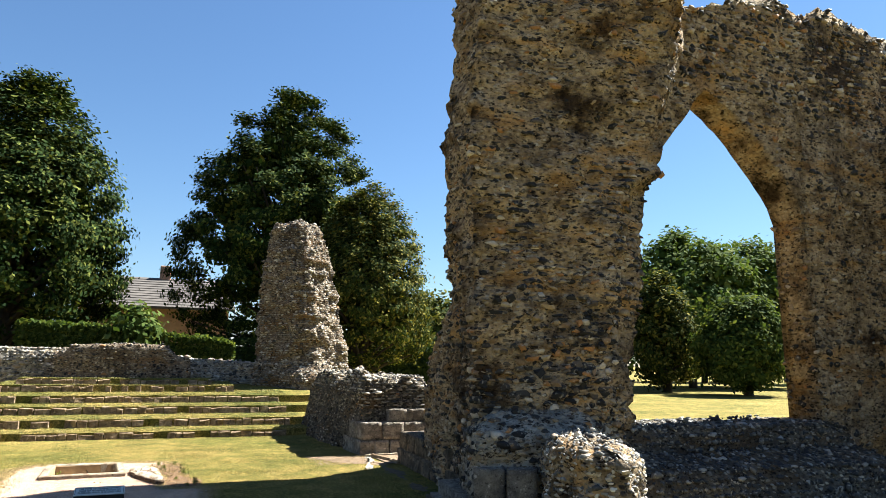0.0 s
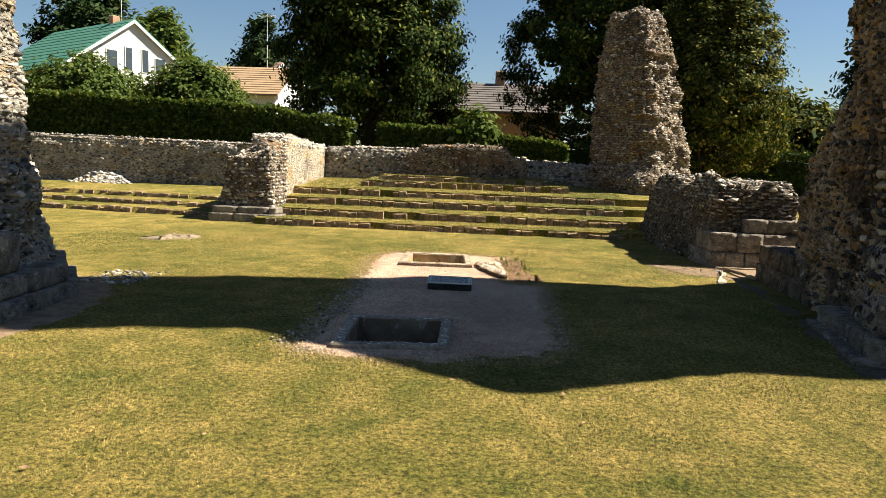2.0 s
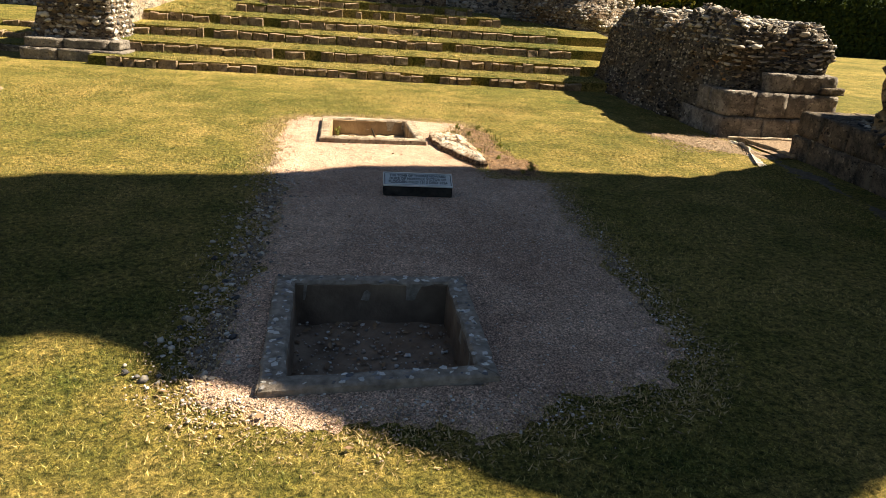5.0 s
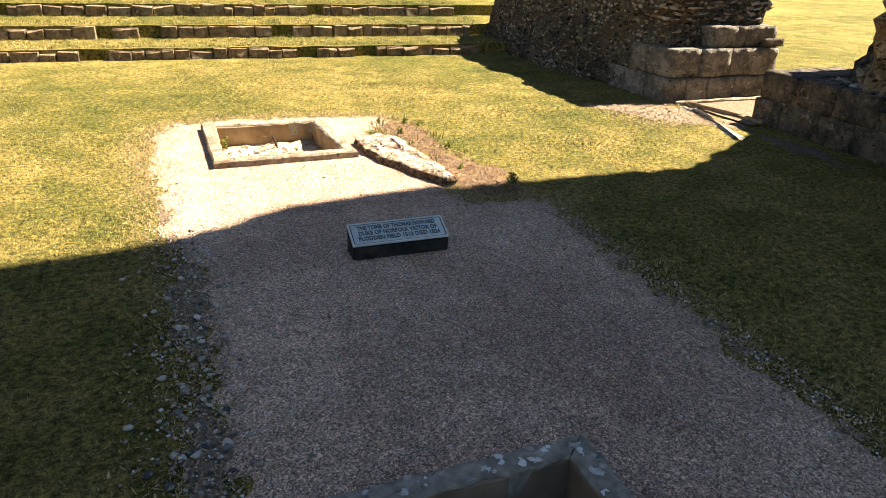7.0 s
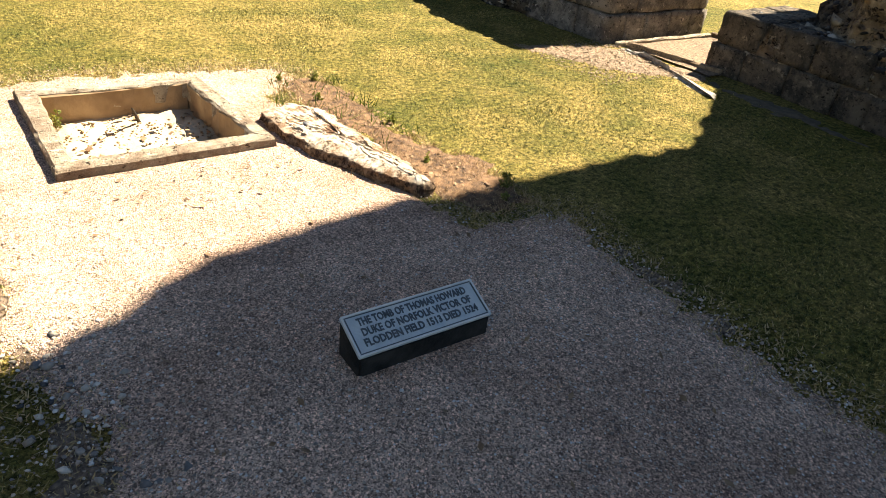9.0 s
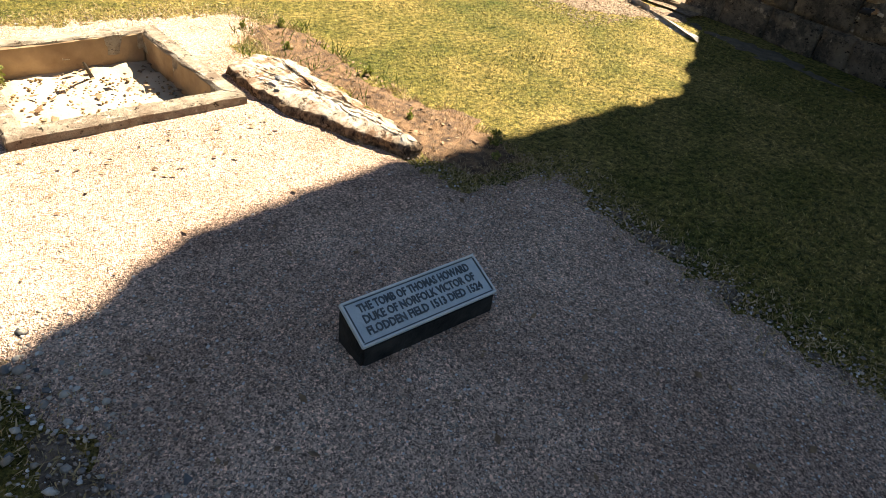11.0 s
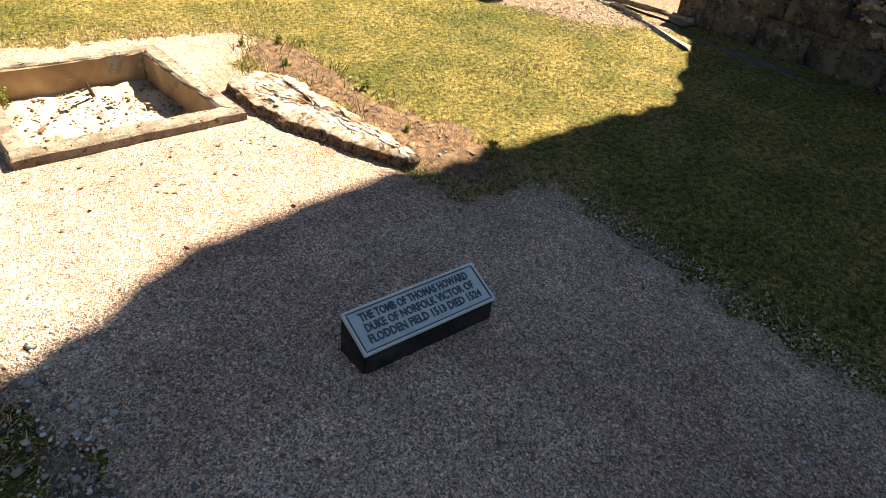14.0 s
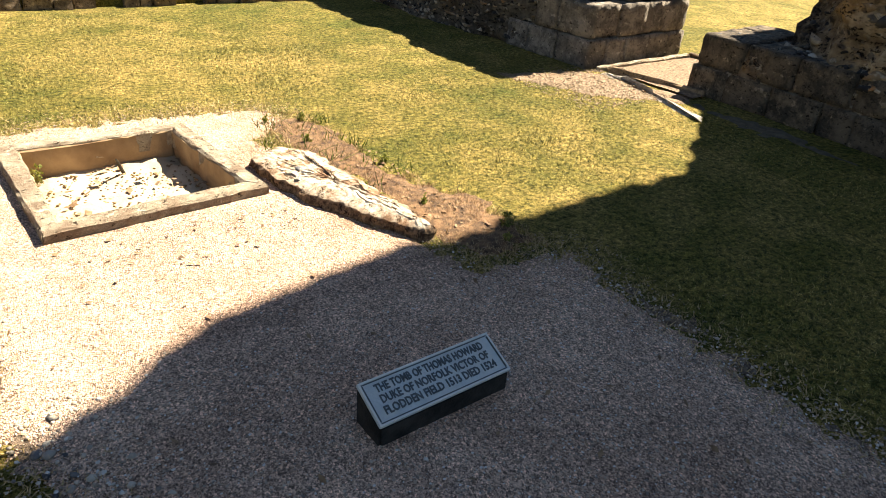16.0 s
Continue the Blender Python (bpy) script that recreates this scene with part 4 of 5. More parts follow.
tree("tall mixed woodland tree behind the yews", (50, 46, 0), (50, 46, 7.0), (5, 5, 6.0), 16000, M_SHRUB, 22, 0.25, 110, 0.6)
tree("distant woodland tree with thin yellowing leaves", (24, 58, 0), (24, 58, 4.2), (5, 4, 3.4), 11000, M_YELLOW, 23, 0.25, 80, 0.6)
tree("tall dark conifer standing beyond the lawn hedge", (23.4, 40, 0), (23.4, 40, 7.0), (3.3, 3, 6.6), 18000, M_DARKLEAF, 25, 0.16, 160, 0.35, 0.35)
for i, (x, y, h) in enumerate([(33, 60, 8), (43, 62, 8), (57, 60, 10), (66, 52, 10), (74, 40, 9), (70, 30, 8), (28, 48, 4.5)]):
    tree("distant woodland tree closing the lawn", (x, y, 0), (x, y, h * 0.5), (5.5, 4, h * 0.5), 4500, M_DARKLEAF if i % 2 else M_LIME, 60 + i, 0.34, 50, 0.9)


def hedge(label, x0, x1, y, depth, top, count, mat, seed, size=0.1):
    e = thing("hedge", label, "hedge")
    g = np.random.default_rng(seed)
    # leaves on the faces and a plain sheet in dark leaf colour within
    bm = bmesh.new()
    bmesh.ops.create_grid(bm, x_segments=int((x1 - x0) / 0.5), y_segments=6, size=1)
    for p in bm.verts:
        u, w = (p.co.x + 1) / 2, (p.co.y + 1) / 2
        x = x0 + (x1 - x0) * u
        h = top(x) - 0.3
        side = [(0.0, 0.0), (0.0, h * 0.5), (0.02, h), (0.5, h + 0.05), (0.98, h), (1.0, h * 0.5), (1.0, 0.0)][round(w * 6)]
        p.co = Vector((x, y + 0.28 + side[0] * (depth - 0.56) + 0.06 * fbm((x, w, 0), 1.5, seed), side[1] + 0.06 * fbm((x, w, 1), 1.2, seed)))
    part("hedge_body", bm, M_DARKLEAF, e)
    xs = g.uniform(x0, x1, count)
    tops = np.array([top(x) for x in xs])
    on_top = g.random(count) < 0.3
    lump = np.array([0.12 * fbm((x, 0, 0), 0.9, seed) for x in xs])
    ys = np.where(on_top, g.uniform(y, y + depth, count), y + np.abs(g.normal(0, 0.1, count)) - lump * 0.5)
    zs = np.where(on_top, tops + g.normal(0, 0.06, count) + lump, g.uniform(0, 1, count) * tops)
    a = g.standard_normal((count, 3))
    a /= np.linalg.norm(a, axis=1, keepdims=True)
    b = np.cross(a, g.standard_normal((count, 3)))
    b /= np.linalg.norm(b, axis=1, keepdims=True)
    s = g.uniform(0.7, 1.3, (count, 1)) * size
    at = np.stack([xs, ys, zs], 1)
    lv = np.stack([at - a * s, at + b * s * 0.6, at + a * s, at - b * s * 0.6], 1).reshape(-1, 3)
    tagged(fast_mesh("foliage", lv, np.arange(count * 4).reshape(-1, 4), mat, e), kind="stuff")
    return e


hedge("tall clipped green hedge behind the aisle wall", -22, -3.8, 27, 1.5, curve([(-22, 3.7), (-15, 3.66), (-8, 3.45), (-5.3, 3.12), (-3.9, 2.85)]), 32000, M_HEDGE, 31, 0.095)
hedge("clipped green hedge behind the altar wall", -2.8, 4.4, 27, 1.3, curve([(-2.8, 2.85), (0, 2.75), (3.6, 2.42), (4.4, 2.25)]), 18000, M_HEDGE, 32, 0.085)
hedge("dark clipped hedge bordering the lawn", 3.6, 26, 32.6, 1.4, curve([(7, 2.6), (16, 2.4), (26, 2.3)]), 16000, M_DARKLEAF, 33)
tree("small leafy sapling growing above the hedge", (0.9, 27.4, 0), (0.9, 27.4, 2.65), (0.75, 0.6, 0.9), 1600, M_SHRUB, 34, 0.12, 20, 0.25, 0.2, 0.06)


def prism(w, l, eave, ridge):
    """A gabled body, its gable towards -y, the base middle at the origin."""
    bm = bmesh.new()
    ring = [(-w / 2, 0), (w / 2, 0), (w / 2, eave), (0, ridge), (-w / 2, eave)]
    a = [bm.verts.new((x, 0, z)) for x, z in ring]
    b = [bm.verts.new((x, l, z)) for x, z in ring]
    bm.faces.new(a)
    bm.faces.new(b[::-1])
    for i in range(5):
        j = (i + 1) % 5
        bm.faces.new((a[j], a[i], b[i], b[j]))
    bmesh.ops.recalc_face_normals(bm, faces=bm.faces[:])
    return bm


def roof_side(w, l, eave, ridge, side, over=0.35, rows=12):
    """One pitch of a tiled roof, in overlapping courses."""
    bm = bmesh.new()
    run, rise = w / 2 + over, (ridge - eave) * (w / 2 + over) / (w / 2)
    line = []
    for k in range(rows):
        for f, lift in ((k / rows, 0.11), ((k + 1) / rows, 0.07)):
            line.append((side * run * (1 - f), ridge - rise * (1 - f) + lift))
    line += [(0, ridge - 0.05), (side * run, ridge - rise - 0.05)]
    a = [bm.verts.new((x, -over, z)) for x, z in line]
    b = [bm.verts.new((x, l + over, z)) for x, z in line]
    for k in range(len(line)):
        m = (k + 1) % len(line)
        bm.faces.new((a[k], a[m], b[m], b[k]))
    bm.faces.new(a)
    bm.faces.new(b[::-1])
    bmesh.ops.recalc_face_normals(bm, faces=bm.faces[:])
    return bm


def box(x0, x1, y0, y1, z0, z1):
    bm = bmesh.new()
    bmesh.ops.create_cube(bm, size=1)
    for v in bm.verts:
        v.co = Vector(((x0 + x1) / 2 + v.co.x * (x1 - x0), (y0 + y1) / 2 + v.co.y * (y1 - y0), (z0 + z1) / 2 + v.co.z * (z1 - z0)))
    bmesh.ops.bevel(bm, geom=bm.edges[:], offset=min(x1 - x0, y1 - y0, z1 - z0) * 0.08, segments=1, affect="EDGES")
    return bm


def house(label, at, turn, w, l, eave, ridge, wall, roof, windows, chimney=None, fascia=True):
    e = thing("house", label, "house")
    e.matrix_basis = pose(*at, 0, 0, turn)
    part("wall", prism(w, l, eave, ridge), wall, e)
    for s in (-1, 1):
        part("roof", roof_side(w, l, eave, ridge, s), roof, e)
    if fascia:
        for s in (-1, 1):
            bm = bmesh.new()
            a, b = Vector((0, -0.38, ridge - 0.02)), Vector((s * (w / 2 + 0.35), -0.38, eave - (ridge - eave) * 0.7 / w - 0.02))
            for p in (a, b):
                for dy, dz in ((0, 0), (0.06, 0), (0.06, -0.28), (0, -0.28)):
                    bm.verts.new(p + Vector((0, dy, dz)))
            bm.verts.ensure_lookup_table()
            vv = bm.verts
            for i in range(4):
                j = (i + 1) % 4
                bm.faces.new((vv[i], vv[j], vv[4 + j], vv[4 + i]))
            bm.faces.new(vv[:4])
            bm.faces.new(vv[4:])
            bmesh.ops.recalc_face_normals(bm, faces=bm.faces[:])
            part("bargeboard", bm, M_WHITE, e)
    for x, z, ww, hh in windows:
        win = part("window", box(x - ww / 2 - 0.09, x + ww / 2 + 0.09, -0.06, 0.02, z - 0.09, z + hh + 0.09), M_WHITE, e)
        part("pane", box(x - ww / 2, x + ww / 2, -0.08, -0.055, z, z + hh), M_GLASS, win)
    if chimney:
        x, y, zz = chimney
        part("chimney", box(x - 0.35, x + 0.35, y - 0.35, y + 0.35, eave, zz), M_BRICK, e)
    return e


house("white rendered gabled house with a green tiled roof", (-30.2, 60, 0), 58, 13.0, 14, 8.0, 12.7, M_WHITE, M_GREENTILE, [(-1.9, 8.4, 0.9, 1.5), (-0.4, 8.4, 0.55, 1.9), (1.1, 8.4, 0.55, 1.9), (2.5, 8.4, 0.9, 1.3)], (0.0, 3, 13.3))
house("bungalow with an orange tiled roof and white eaves", (-14.5, 55, 0), 90, 9, 9, 6.0, 8.3, M_WHITE, M_ORANGETILE, [(-2, 4.0, 1.2, 1.2)])
house("house with a brown tiled roof behind the bungalow", (-19.1, 66, 0), 60, 7, 7, 7.0, 10.2, M_BRICK, M_BROWNTILE, [])
house("brick bungalow with a long grey tiled roof", (5.6, 50, 0), 90, 9, 8.5, 4.9, 7.0, M_BRICK, M_GREYTILE, [(-1, 2.6, 1.4, 1.2)], (0.0, 3.9, 7.9))
house("distant house with a red-brown tiled roof", (34, 66, 0), 90, 8, 10, 4.4, 6.6, M_BRICK, M_BROWNTILE, [], None)

# ---- ashlar, kerbs and the graves ----
rnd = random.Random(9)


def course(parent, name, pts, z0, z1, depth, mat, lo=0.3, hi=0.6, seed=0, gaps=0.0):
    """A course of squared stones along a line in plan; the line is their outer face, with the wall on its left."""
    r = random.Random(seed)
    for (ax, ay), (bx, by) in zip(pts, pts[1:]):
        l = math.hypot(bx - ax, by - ay)
        ux, uy = (bx - ax) / l, (by - ay) / l
        s = 0.0
        while s < l - 0.05:
            w = min(r.uniform(lo, hi), l - s)
            if l - s - w < 0.12:
                w = l - s
            d = depth * r.uniform(0.9, 1.1)
            if r.random() < gaps:
                s += w
                continue
            ob = part(name, block(w - 0.004, d, z1 - z0 + 0.004, 0.016, 0.01, r.randrange(999), True), mat, parent, smooth=True)
            mx, my = ax + ux * (s + w / 2) - uy * d / 2, ay + uy * (s + w / 2) + ux * d / 2
            ob.matrix_basis = pose(mx + r.uniform(-0.012, 0.012), my + r.uniform(-0.012, 0.012), z0, 0, 0, math.degrees(math.atan2(uy, ux)) + r.uniform(-1.2, 1.2))
            s += w


base = thing("pier_base", "weathered limestone moulded base courses of the great pier", "stone base", "structure")
course(base, "ashlar_block", [(5.3, 8.8), (4.95, 7.05)], -0.03, 0.05, 0.25, M_ASHLAR_PALE, 0.4, 0.7, 1)
course(base, "ashlar_block", [(5.38, 8.75), (5.1, 7.1), (5.75, 6.8)], -0.03, 0.22, 0.5, M_ASHLAR_PALE, 0.24, 0.4, 2)
course(base, "ashlar_block", [(5.42, 7.9), (5.2, 7.2), (5.85, 6.9)], 0.22, 0.57, 0.35, M_ASHLAR_PALE, 0.3, 0.42, 3)
plinth = thing("plinth_wall", "long limestone ashlar plinth with a broken top", "stone plinth", "structure")
PL = [(5.84, 11.85), (5.62, 8.1)]
course(plinth, "ashlar_block", [(6.9, 11.92)] + PL, -0.03, 0.25, 0.45, M_ASHLAR, 0.2, 0.5, 4)
course(plinth, "ashlar_block", [(6.9, 11.88), (5.87, 11.82), (5.65, 8.1)], 0.25, 0.53, 0.42, M_ASHLAR, 0.2, 0.5, 5, 0.12)
v, f = mass([(-0.02, [(5.88, 11.82), (5.66, 8.1), (6.3, 8.1), (6.6, 11.85)]), (0.5, [(5.9, 11.8), (5.69, 8.1), (6.3, 8.1), (6.6, 11.82)])], 0.08, 0.03, None, 55, 0.01)
mesh_ob("plinth_core", v, [tuple(reversed(k)) for k in f], M_MORTAR_BROWN, plinth, smooth=True)
sv, st = stones_on(v, [tuple(reversed(k)) for k in f], 110, (0.04, 0.1), 0.08, lambda p, n: n[:, 0] < 0.2)
tagged(fast_mesh("flints", sv, st, M_FLINT, plinth), kind="stuff")
end = thing("wall_end_base", "squared limestone blocks at the end of the low choir wall", "stone base", "structure")
course(end, "ashlar_block", [(5.36, 13.9), (5.42, 12.74), (7.0, 12.76), (7.0, 13.6)], -0.03, 0.28, 0.5, M_ASHLAR_PALE, 0.26, 0.42, 7)
course(end, "ashlar_block", [(5.38, 13.5), (5.44, 12.76), (6.98, 12.78), (6.98, 13.5)], 0.275, 0.6, 0.5, M_ASHLAR_PALE, 0.24, 0.44, 8)
course(end, "ashlar_block", [(5.98, 12.82), (6.94, 12.84), (6.94, 13.4)], 0.595, 0.84, 0.4, M_ASHLAR_PALE, 0.3, 0.46, 9)
course(end, "ashlar_block", [(6.72, 12.79), (7.06, 12.8), (7.06, 13.2)], 0.598, 0.7, 0.16, M_ASHLAR, 0.2, 0.34, 22)
nave = thing("nave_pier_base", "weathered limestone moulded base of the nave pier", "stone base", "structure")
course(nave, "ashlar_block", walked([(-4.6, 6.75), (-2.5, 6.98), (-2.62, 8.4), (-3.3, 9.42)], -0.06), -0.03, 0.17, 0.55, M_ASHLAR_PALE, 0.35, 0.65, 10)
course(nave, "ashlar_block", walked([(-4.6, 6.9), (-2.6, 7.1), (-2.72, 8.4), (-3.35, 9.3)], -0.06), 0.17, 0.38, 0.45, M_ASHLAR_PALE, 0.35, 0.65, 11)
course(nave, "ashlar_block", walked([(-3.6, 7.12), (-2.72, 7.2), (-2.79, 7.75)], -0.06), 0.38, 0.78, 0.35, M_ASHLAR_PALE, 0.35, 0.6, 12)
course(nave, "ashlar_block", walked([(-3.3, 7.28), (-3.02, 7.3), (-3.04, 7.6)], -0.06), 2.7, 3.1, 0.2, M_ASHLAR_PALE, 0.25, 0.4, 13)
course(nave, "ashlar_block", walked([(-3.3, 7.26), (-3.02, 7.28), (-3.04, 7.6)], -0.06), 3.1, 3.55, 0.2, M_ASHLAR_PALE, 0.25, 0.4, 14)
foot = thing("aisle_pier_base", "worn limestone base slab under the aisle pier stump", "stone base", "structure")
course(foot, "ashlar_block", [(-5.05, 18.2), (-5.03, 17.0), (-3.3, 17.0), (-3.3, 17.5)], -0.03, 0.2, 0.6, M_ASHLAR_PALE, 0.5, 0.9, 15)
course(foot, "ashlar_block", [(-4.98, 18.1), (-4.96, 17.07), (-3.38, 17.07)], 0.2, 0.36, 0.5, M_ASHLAR_PALE, 0.5, 0.9, 16)


def ring_stones(name, outer, inner, z0, z1, mat, parent, jitter, seed, bevel=0.012):
    """Four worn stones that close a ring between two quadrilaterals, mitred at the corners."""
    rnd = random.Random(seed)
    for i in range(4):
        a, b, c, d = outer[i], outer[(i + 1) % 4], inner[(i + 1) % 4], inner[i]
        n = max(2, int(math.hypot(b[0] - a[0], b[1] - a[1]) / 0.07))
        bm = bmesh.new()
        rows = []
        for k in range(n + 1):
            f = k / n
            if k in (0, n):
                f += 0.002 if k == 0 else -0.002
            o = (a[0] + (b[0] - a[0]) * f, a[1] + (b[1] - a[1]) * f)
            q = (d[0] + (c[0] - d[0]) * f, d[1] + (c[1] - d[1]) * f)
            row = []
            for x, y, z in ((*o, z0), (*o, z1 - bevel), (o[0] + (q[0] - o[0]) * 0.12, o[1] + (q[1] - o[1]) * 0.12, z1), ((o[0] + q[0]) / 2, (o[1] + q[1]) / 2, z1 + 0.002), (q[0] + (o[0] - q[0]) * 0.12, q[1] + (o[1] - q[1]) * 0.12, z1), (*q, z1 - bevel), (*q, z0)):
                row.append(bm.verts.new((x + rnd.uniform(-1, 1) * jitter, y + rnd.uniform(-1, 1) * jitter, z + rnd.uniform(-1, 1) * jitter * 0.7)))
            rows.append(row)
        for r, t in zip(rows, rows[1:]):
            for m in range(7):
                bm.faces.new((r[m], r[(m + 1) % 7], t[(m + 1) % 7], t[m]))
        bm.faces.new(rows[0][::-1])
        bm.faces.new(rows[-1])
        bmesh.ops.recalc_face_normals(bm, faces=bm.faces[:])
        part(name, bm, mat, parent)


def widened(quad, by):
    cx, cy = sum(p[0] for p in quad) / 4, sum(p[1] for p in quad) / 4
    return [(x + by * (1 if x > cx else -1), y + by * (1 if y > cy else -1)) for x, y in quad]


def pit(name, label, outer, inner, floor_z, kerb_mat, wall_mat, floor_mat, kerb_top, seed):
    e = thing(name, label, "grave")
    ring_stones("kerb", outer, inner, -0.06, kerb_top, kerb_mat, e, 0.005, seed)
    ring_stones("pit_wall", widened(inner, 0.05), widened(inner, -0.004), floor_z - 0.06, kerb_top - 0.016, wall_mat, e, 0.007, seed + 7, 0.006)
    x0, y0, x1, y1 = span(inner)
    v, f = sheet(lines((x0 - 0.03, x1 + 0.03, 0.04)), lines((y0 - 0.03, y1 + 0.03, 0.04)), lambda x, y: floor_z + 0.025 * fbm((x, y, 0), 3.5, seed) + 0.01 * fbm((x, y, 0), 16, seed), lambda x, y: False)
    mesh_ob("pit_floor", v, f, floor_mat, e, smooth=True)
    return e


near_pit = pit("grave_pit", "open rectangular grave with a flint-studded kerb and earth floor", NEAR_OUT, NEAR_IN, -0.2, M_NEARKERB, M_PITDARK, M_SOIL, 0.05, 3)
far_pit = pit("grave_pit", "open rectangular grave with a sandy concrete kerb and pale floor", FAR_OUT, FAR_IN, -0.13, M_KERB, M_PITWALL, M_SAND, 0.065, 30)

# small stones set in the near kerb
nk = random.Random(3)
for k in range(230):
    side, u, w = nk.randrange(4), nk.random(), nk.uniform(0.15, 0.85)
    o0, o1, i0, i1 = NEAR_OUT[side], NEAR_OUT[(side + 1) % 4], NEAR_IN[side], NEAR_IN[(side + 1) % 4]
    x = (o0[0] + (o1[0] - o0[0]) * u) * w + (i0[0] + (i1[0] - i0[0]) * u) * (1 - w)
    y = (o0[1] + (o1[1] - o0[1]) * u) * w + (i0[1] + (i1[1] - i0[1]) * u) * (1 - w)
    o = new("kerb_flint", lump_meshes(M_PALE_EACH)[k % 10])
    o.parent = near_pit
    s = nk.uniform(0.007, 0.02)
    o.matrix_basis = pose(x, y, 0.048, 0, 0, nk.uniform(0, 360)) @ Matrix.Diagonal((s, s * 0.8, 0.006, 1))

# the memorial block with its plaque
memo = thing("memorial_block", "dark low stone block with a sloping lettered metal plaque", "memorial", at=(1.3, 9.605, 0))
memo.rotation_euler = (0, 0, radians(0.5))
bm = bmesh.new()
ring = [(-0.075, -0.02), (0.075, -0.02), (0.075, 0.155), (-0.075, 0.088)]
a = [bm.verts.new((-0.275, y, z)) for y, z in ring]
b = [bm.verts.new((0.275, y, z)) for y, z in ring]
bm.faces.new(a[::-1])
bm.faces.new(b)
for i in range(4):
    j = (i + 1) % 4
    bm.faces.new((a[i], a[j], b[j], b[i]))
bmesh.ops.recalc_face_normals(bm, faces=bm.faces[:])
bmesh.ops.bevel(bm, geom=bm.edges[:], offset=0.008, segments=2, affect="EDGES")
part("block_body", bm, M_BLOCK, memo, "dark weathered stone block")
tilt = math.degrees(math.atan2(0.067, 0.15))
plate = part("plaque", block(0.555, 0.166, 0.012, 0.004, 0.0005, 1), M_PLAQUE, memo, "grey-green metal plaque")
plate.matrix_basis = pose(0, 0, 0.1215, tilt, 0, 0)
M_RIM = plain("worn_rim", (0.5, 0.5, 0.46), (0.62, 0.61, 0.56), 14, 0.5, 0.3)
for (x, y, w, d) in ((0, 0.078, 0.55, 0.007), (0, -0.078, 0.55, 0.007), (-0.272, 0, 0.007, 0.15), (0.272, 0, 0.007, 0.15)):
    o = part("plaque_border", block(w, d, 0.005, 0.0015, 0, 2), M_RIM, plate, "worn bright metal rim")
    o.matrix_basis = pose(x, y, 0.0115)
    o = part("plaque_inner_line", block(w - (0.018 if w > d else 0), d - (0.016 if d > w else 0.003), 0.001, 0.0002, 0, 2), M_LETTER, plate, "dark line inside the rim")
    o.matrix_basis = pose(x * 0.975, y * 0.91, 0.0118)
for k, line in enumerate(("THE TOMB OF THOMAS HOWARD", "DUKE OF NORFOLK VICTOR OF", "FLODDEN FIELD 1513 DIED 1524")):
    cu = bpy.data.curves.new("lettering", "FONT")
    cu.body, cu.size, cu.align_x, cu.align_y, cu.extrude, cu.resolution_u, cu.offset = line, 0.041, "CENTER", "CENTER", 0.0022, 2, 0.0011
    src = bpy.data.objects.new("lettering_source", cu)
    scene.collection.objects.link(src)
    me = bpy.data.meshes.new_from_object(src.evaluated_get(bpy.context.evaluated_depsgraph_get()))
    bpy.data.objects.remove(src)
    me.materials.clear()
    me.materials.append(M_LETTER)
    xs = [q.co.x for q in me.vertices]
    o = new("lettering", me)
    o.parent = plate
    o["label"] = "dark letters of one line of the inscription"
    o.matrix_basis = pose(0, 0.042 - 0.04 * k, 0.0125) @ Matrix.Diagonal(((0.455, 0.455, 0.47)[k] / (max(xs) - min(xs)), 1, 1, 1))

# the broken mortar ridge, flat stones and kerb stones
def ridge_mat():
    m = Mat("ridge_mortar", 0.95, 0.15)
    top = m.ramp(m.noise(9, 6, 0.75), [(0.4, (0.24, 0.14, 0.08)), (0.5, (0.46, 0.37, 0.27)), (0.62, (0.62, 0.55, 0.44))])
    side_brown = m.ramp(m.noise(24, 5, 0.75), [(0.4, (0.05, 0.03, 0.018)), (0.6, (0.24, 0.16, 0.095))])
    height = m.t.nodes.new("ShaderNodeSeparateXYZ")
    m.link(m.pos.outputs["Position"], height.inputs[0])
    c = m.mix(m.ramp(height.outputs["Z"], [(0.055, (0, 0, 0)), (0.078, (1, 1, 1))]), side_brown, top)      # side darkening put into the colour: brown low down, pale on top
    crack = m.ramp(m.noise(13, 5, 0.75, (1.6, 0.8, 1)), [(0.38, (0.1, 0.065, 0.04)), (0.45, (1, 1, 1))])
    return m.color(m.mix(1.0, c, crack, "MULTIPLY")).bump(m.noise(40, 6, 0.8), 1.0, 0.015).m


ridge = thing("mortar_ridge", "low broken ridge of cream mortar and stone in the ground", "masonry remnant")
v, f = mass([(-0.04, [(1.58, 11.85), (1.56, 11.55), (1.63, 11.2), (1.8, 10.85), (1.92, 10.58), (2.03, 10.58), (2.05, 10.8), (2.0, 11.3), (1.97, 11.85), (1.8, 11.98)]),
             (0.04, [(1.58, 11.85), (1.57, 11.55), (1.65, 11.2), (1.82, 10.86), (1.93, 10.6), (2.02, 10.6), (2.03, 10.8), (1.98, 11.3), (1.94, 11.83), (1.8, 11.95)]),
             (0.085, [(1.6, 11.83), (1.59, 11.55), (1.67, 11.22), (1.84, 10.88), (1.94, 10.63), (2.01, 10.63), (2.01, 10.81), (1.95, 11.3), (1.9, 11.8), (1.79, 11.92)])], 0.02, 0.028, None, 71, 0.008)
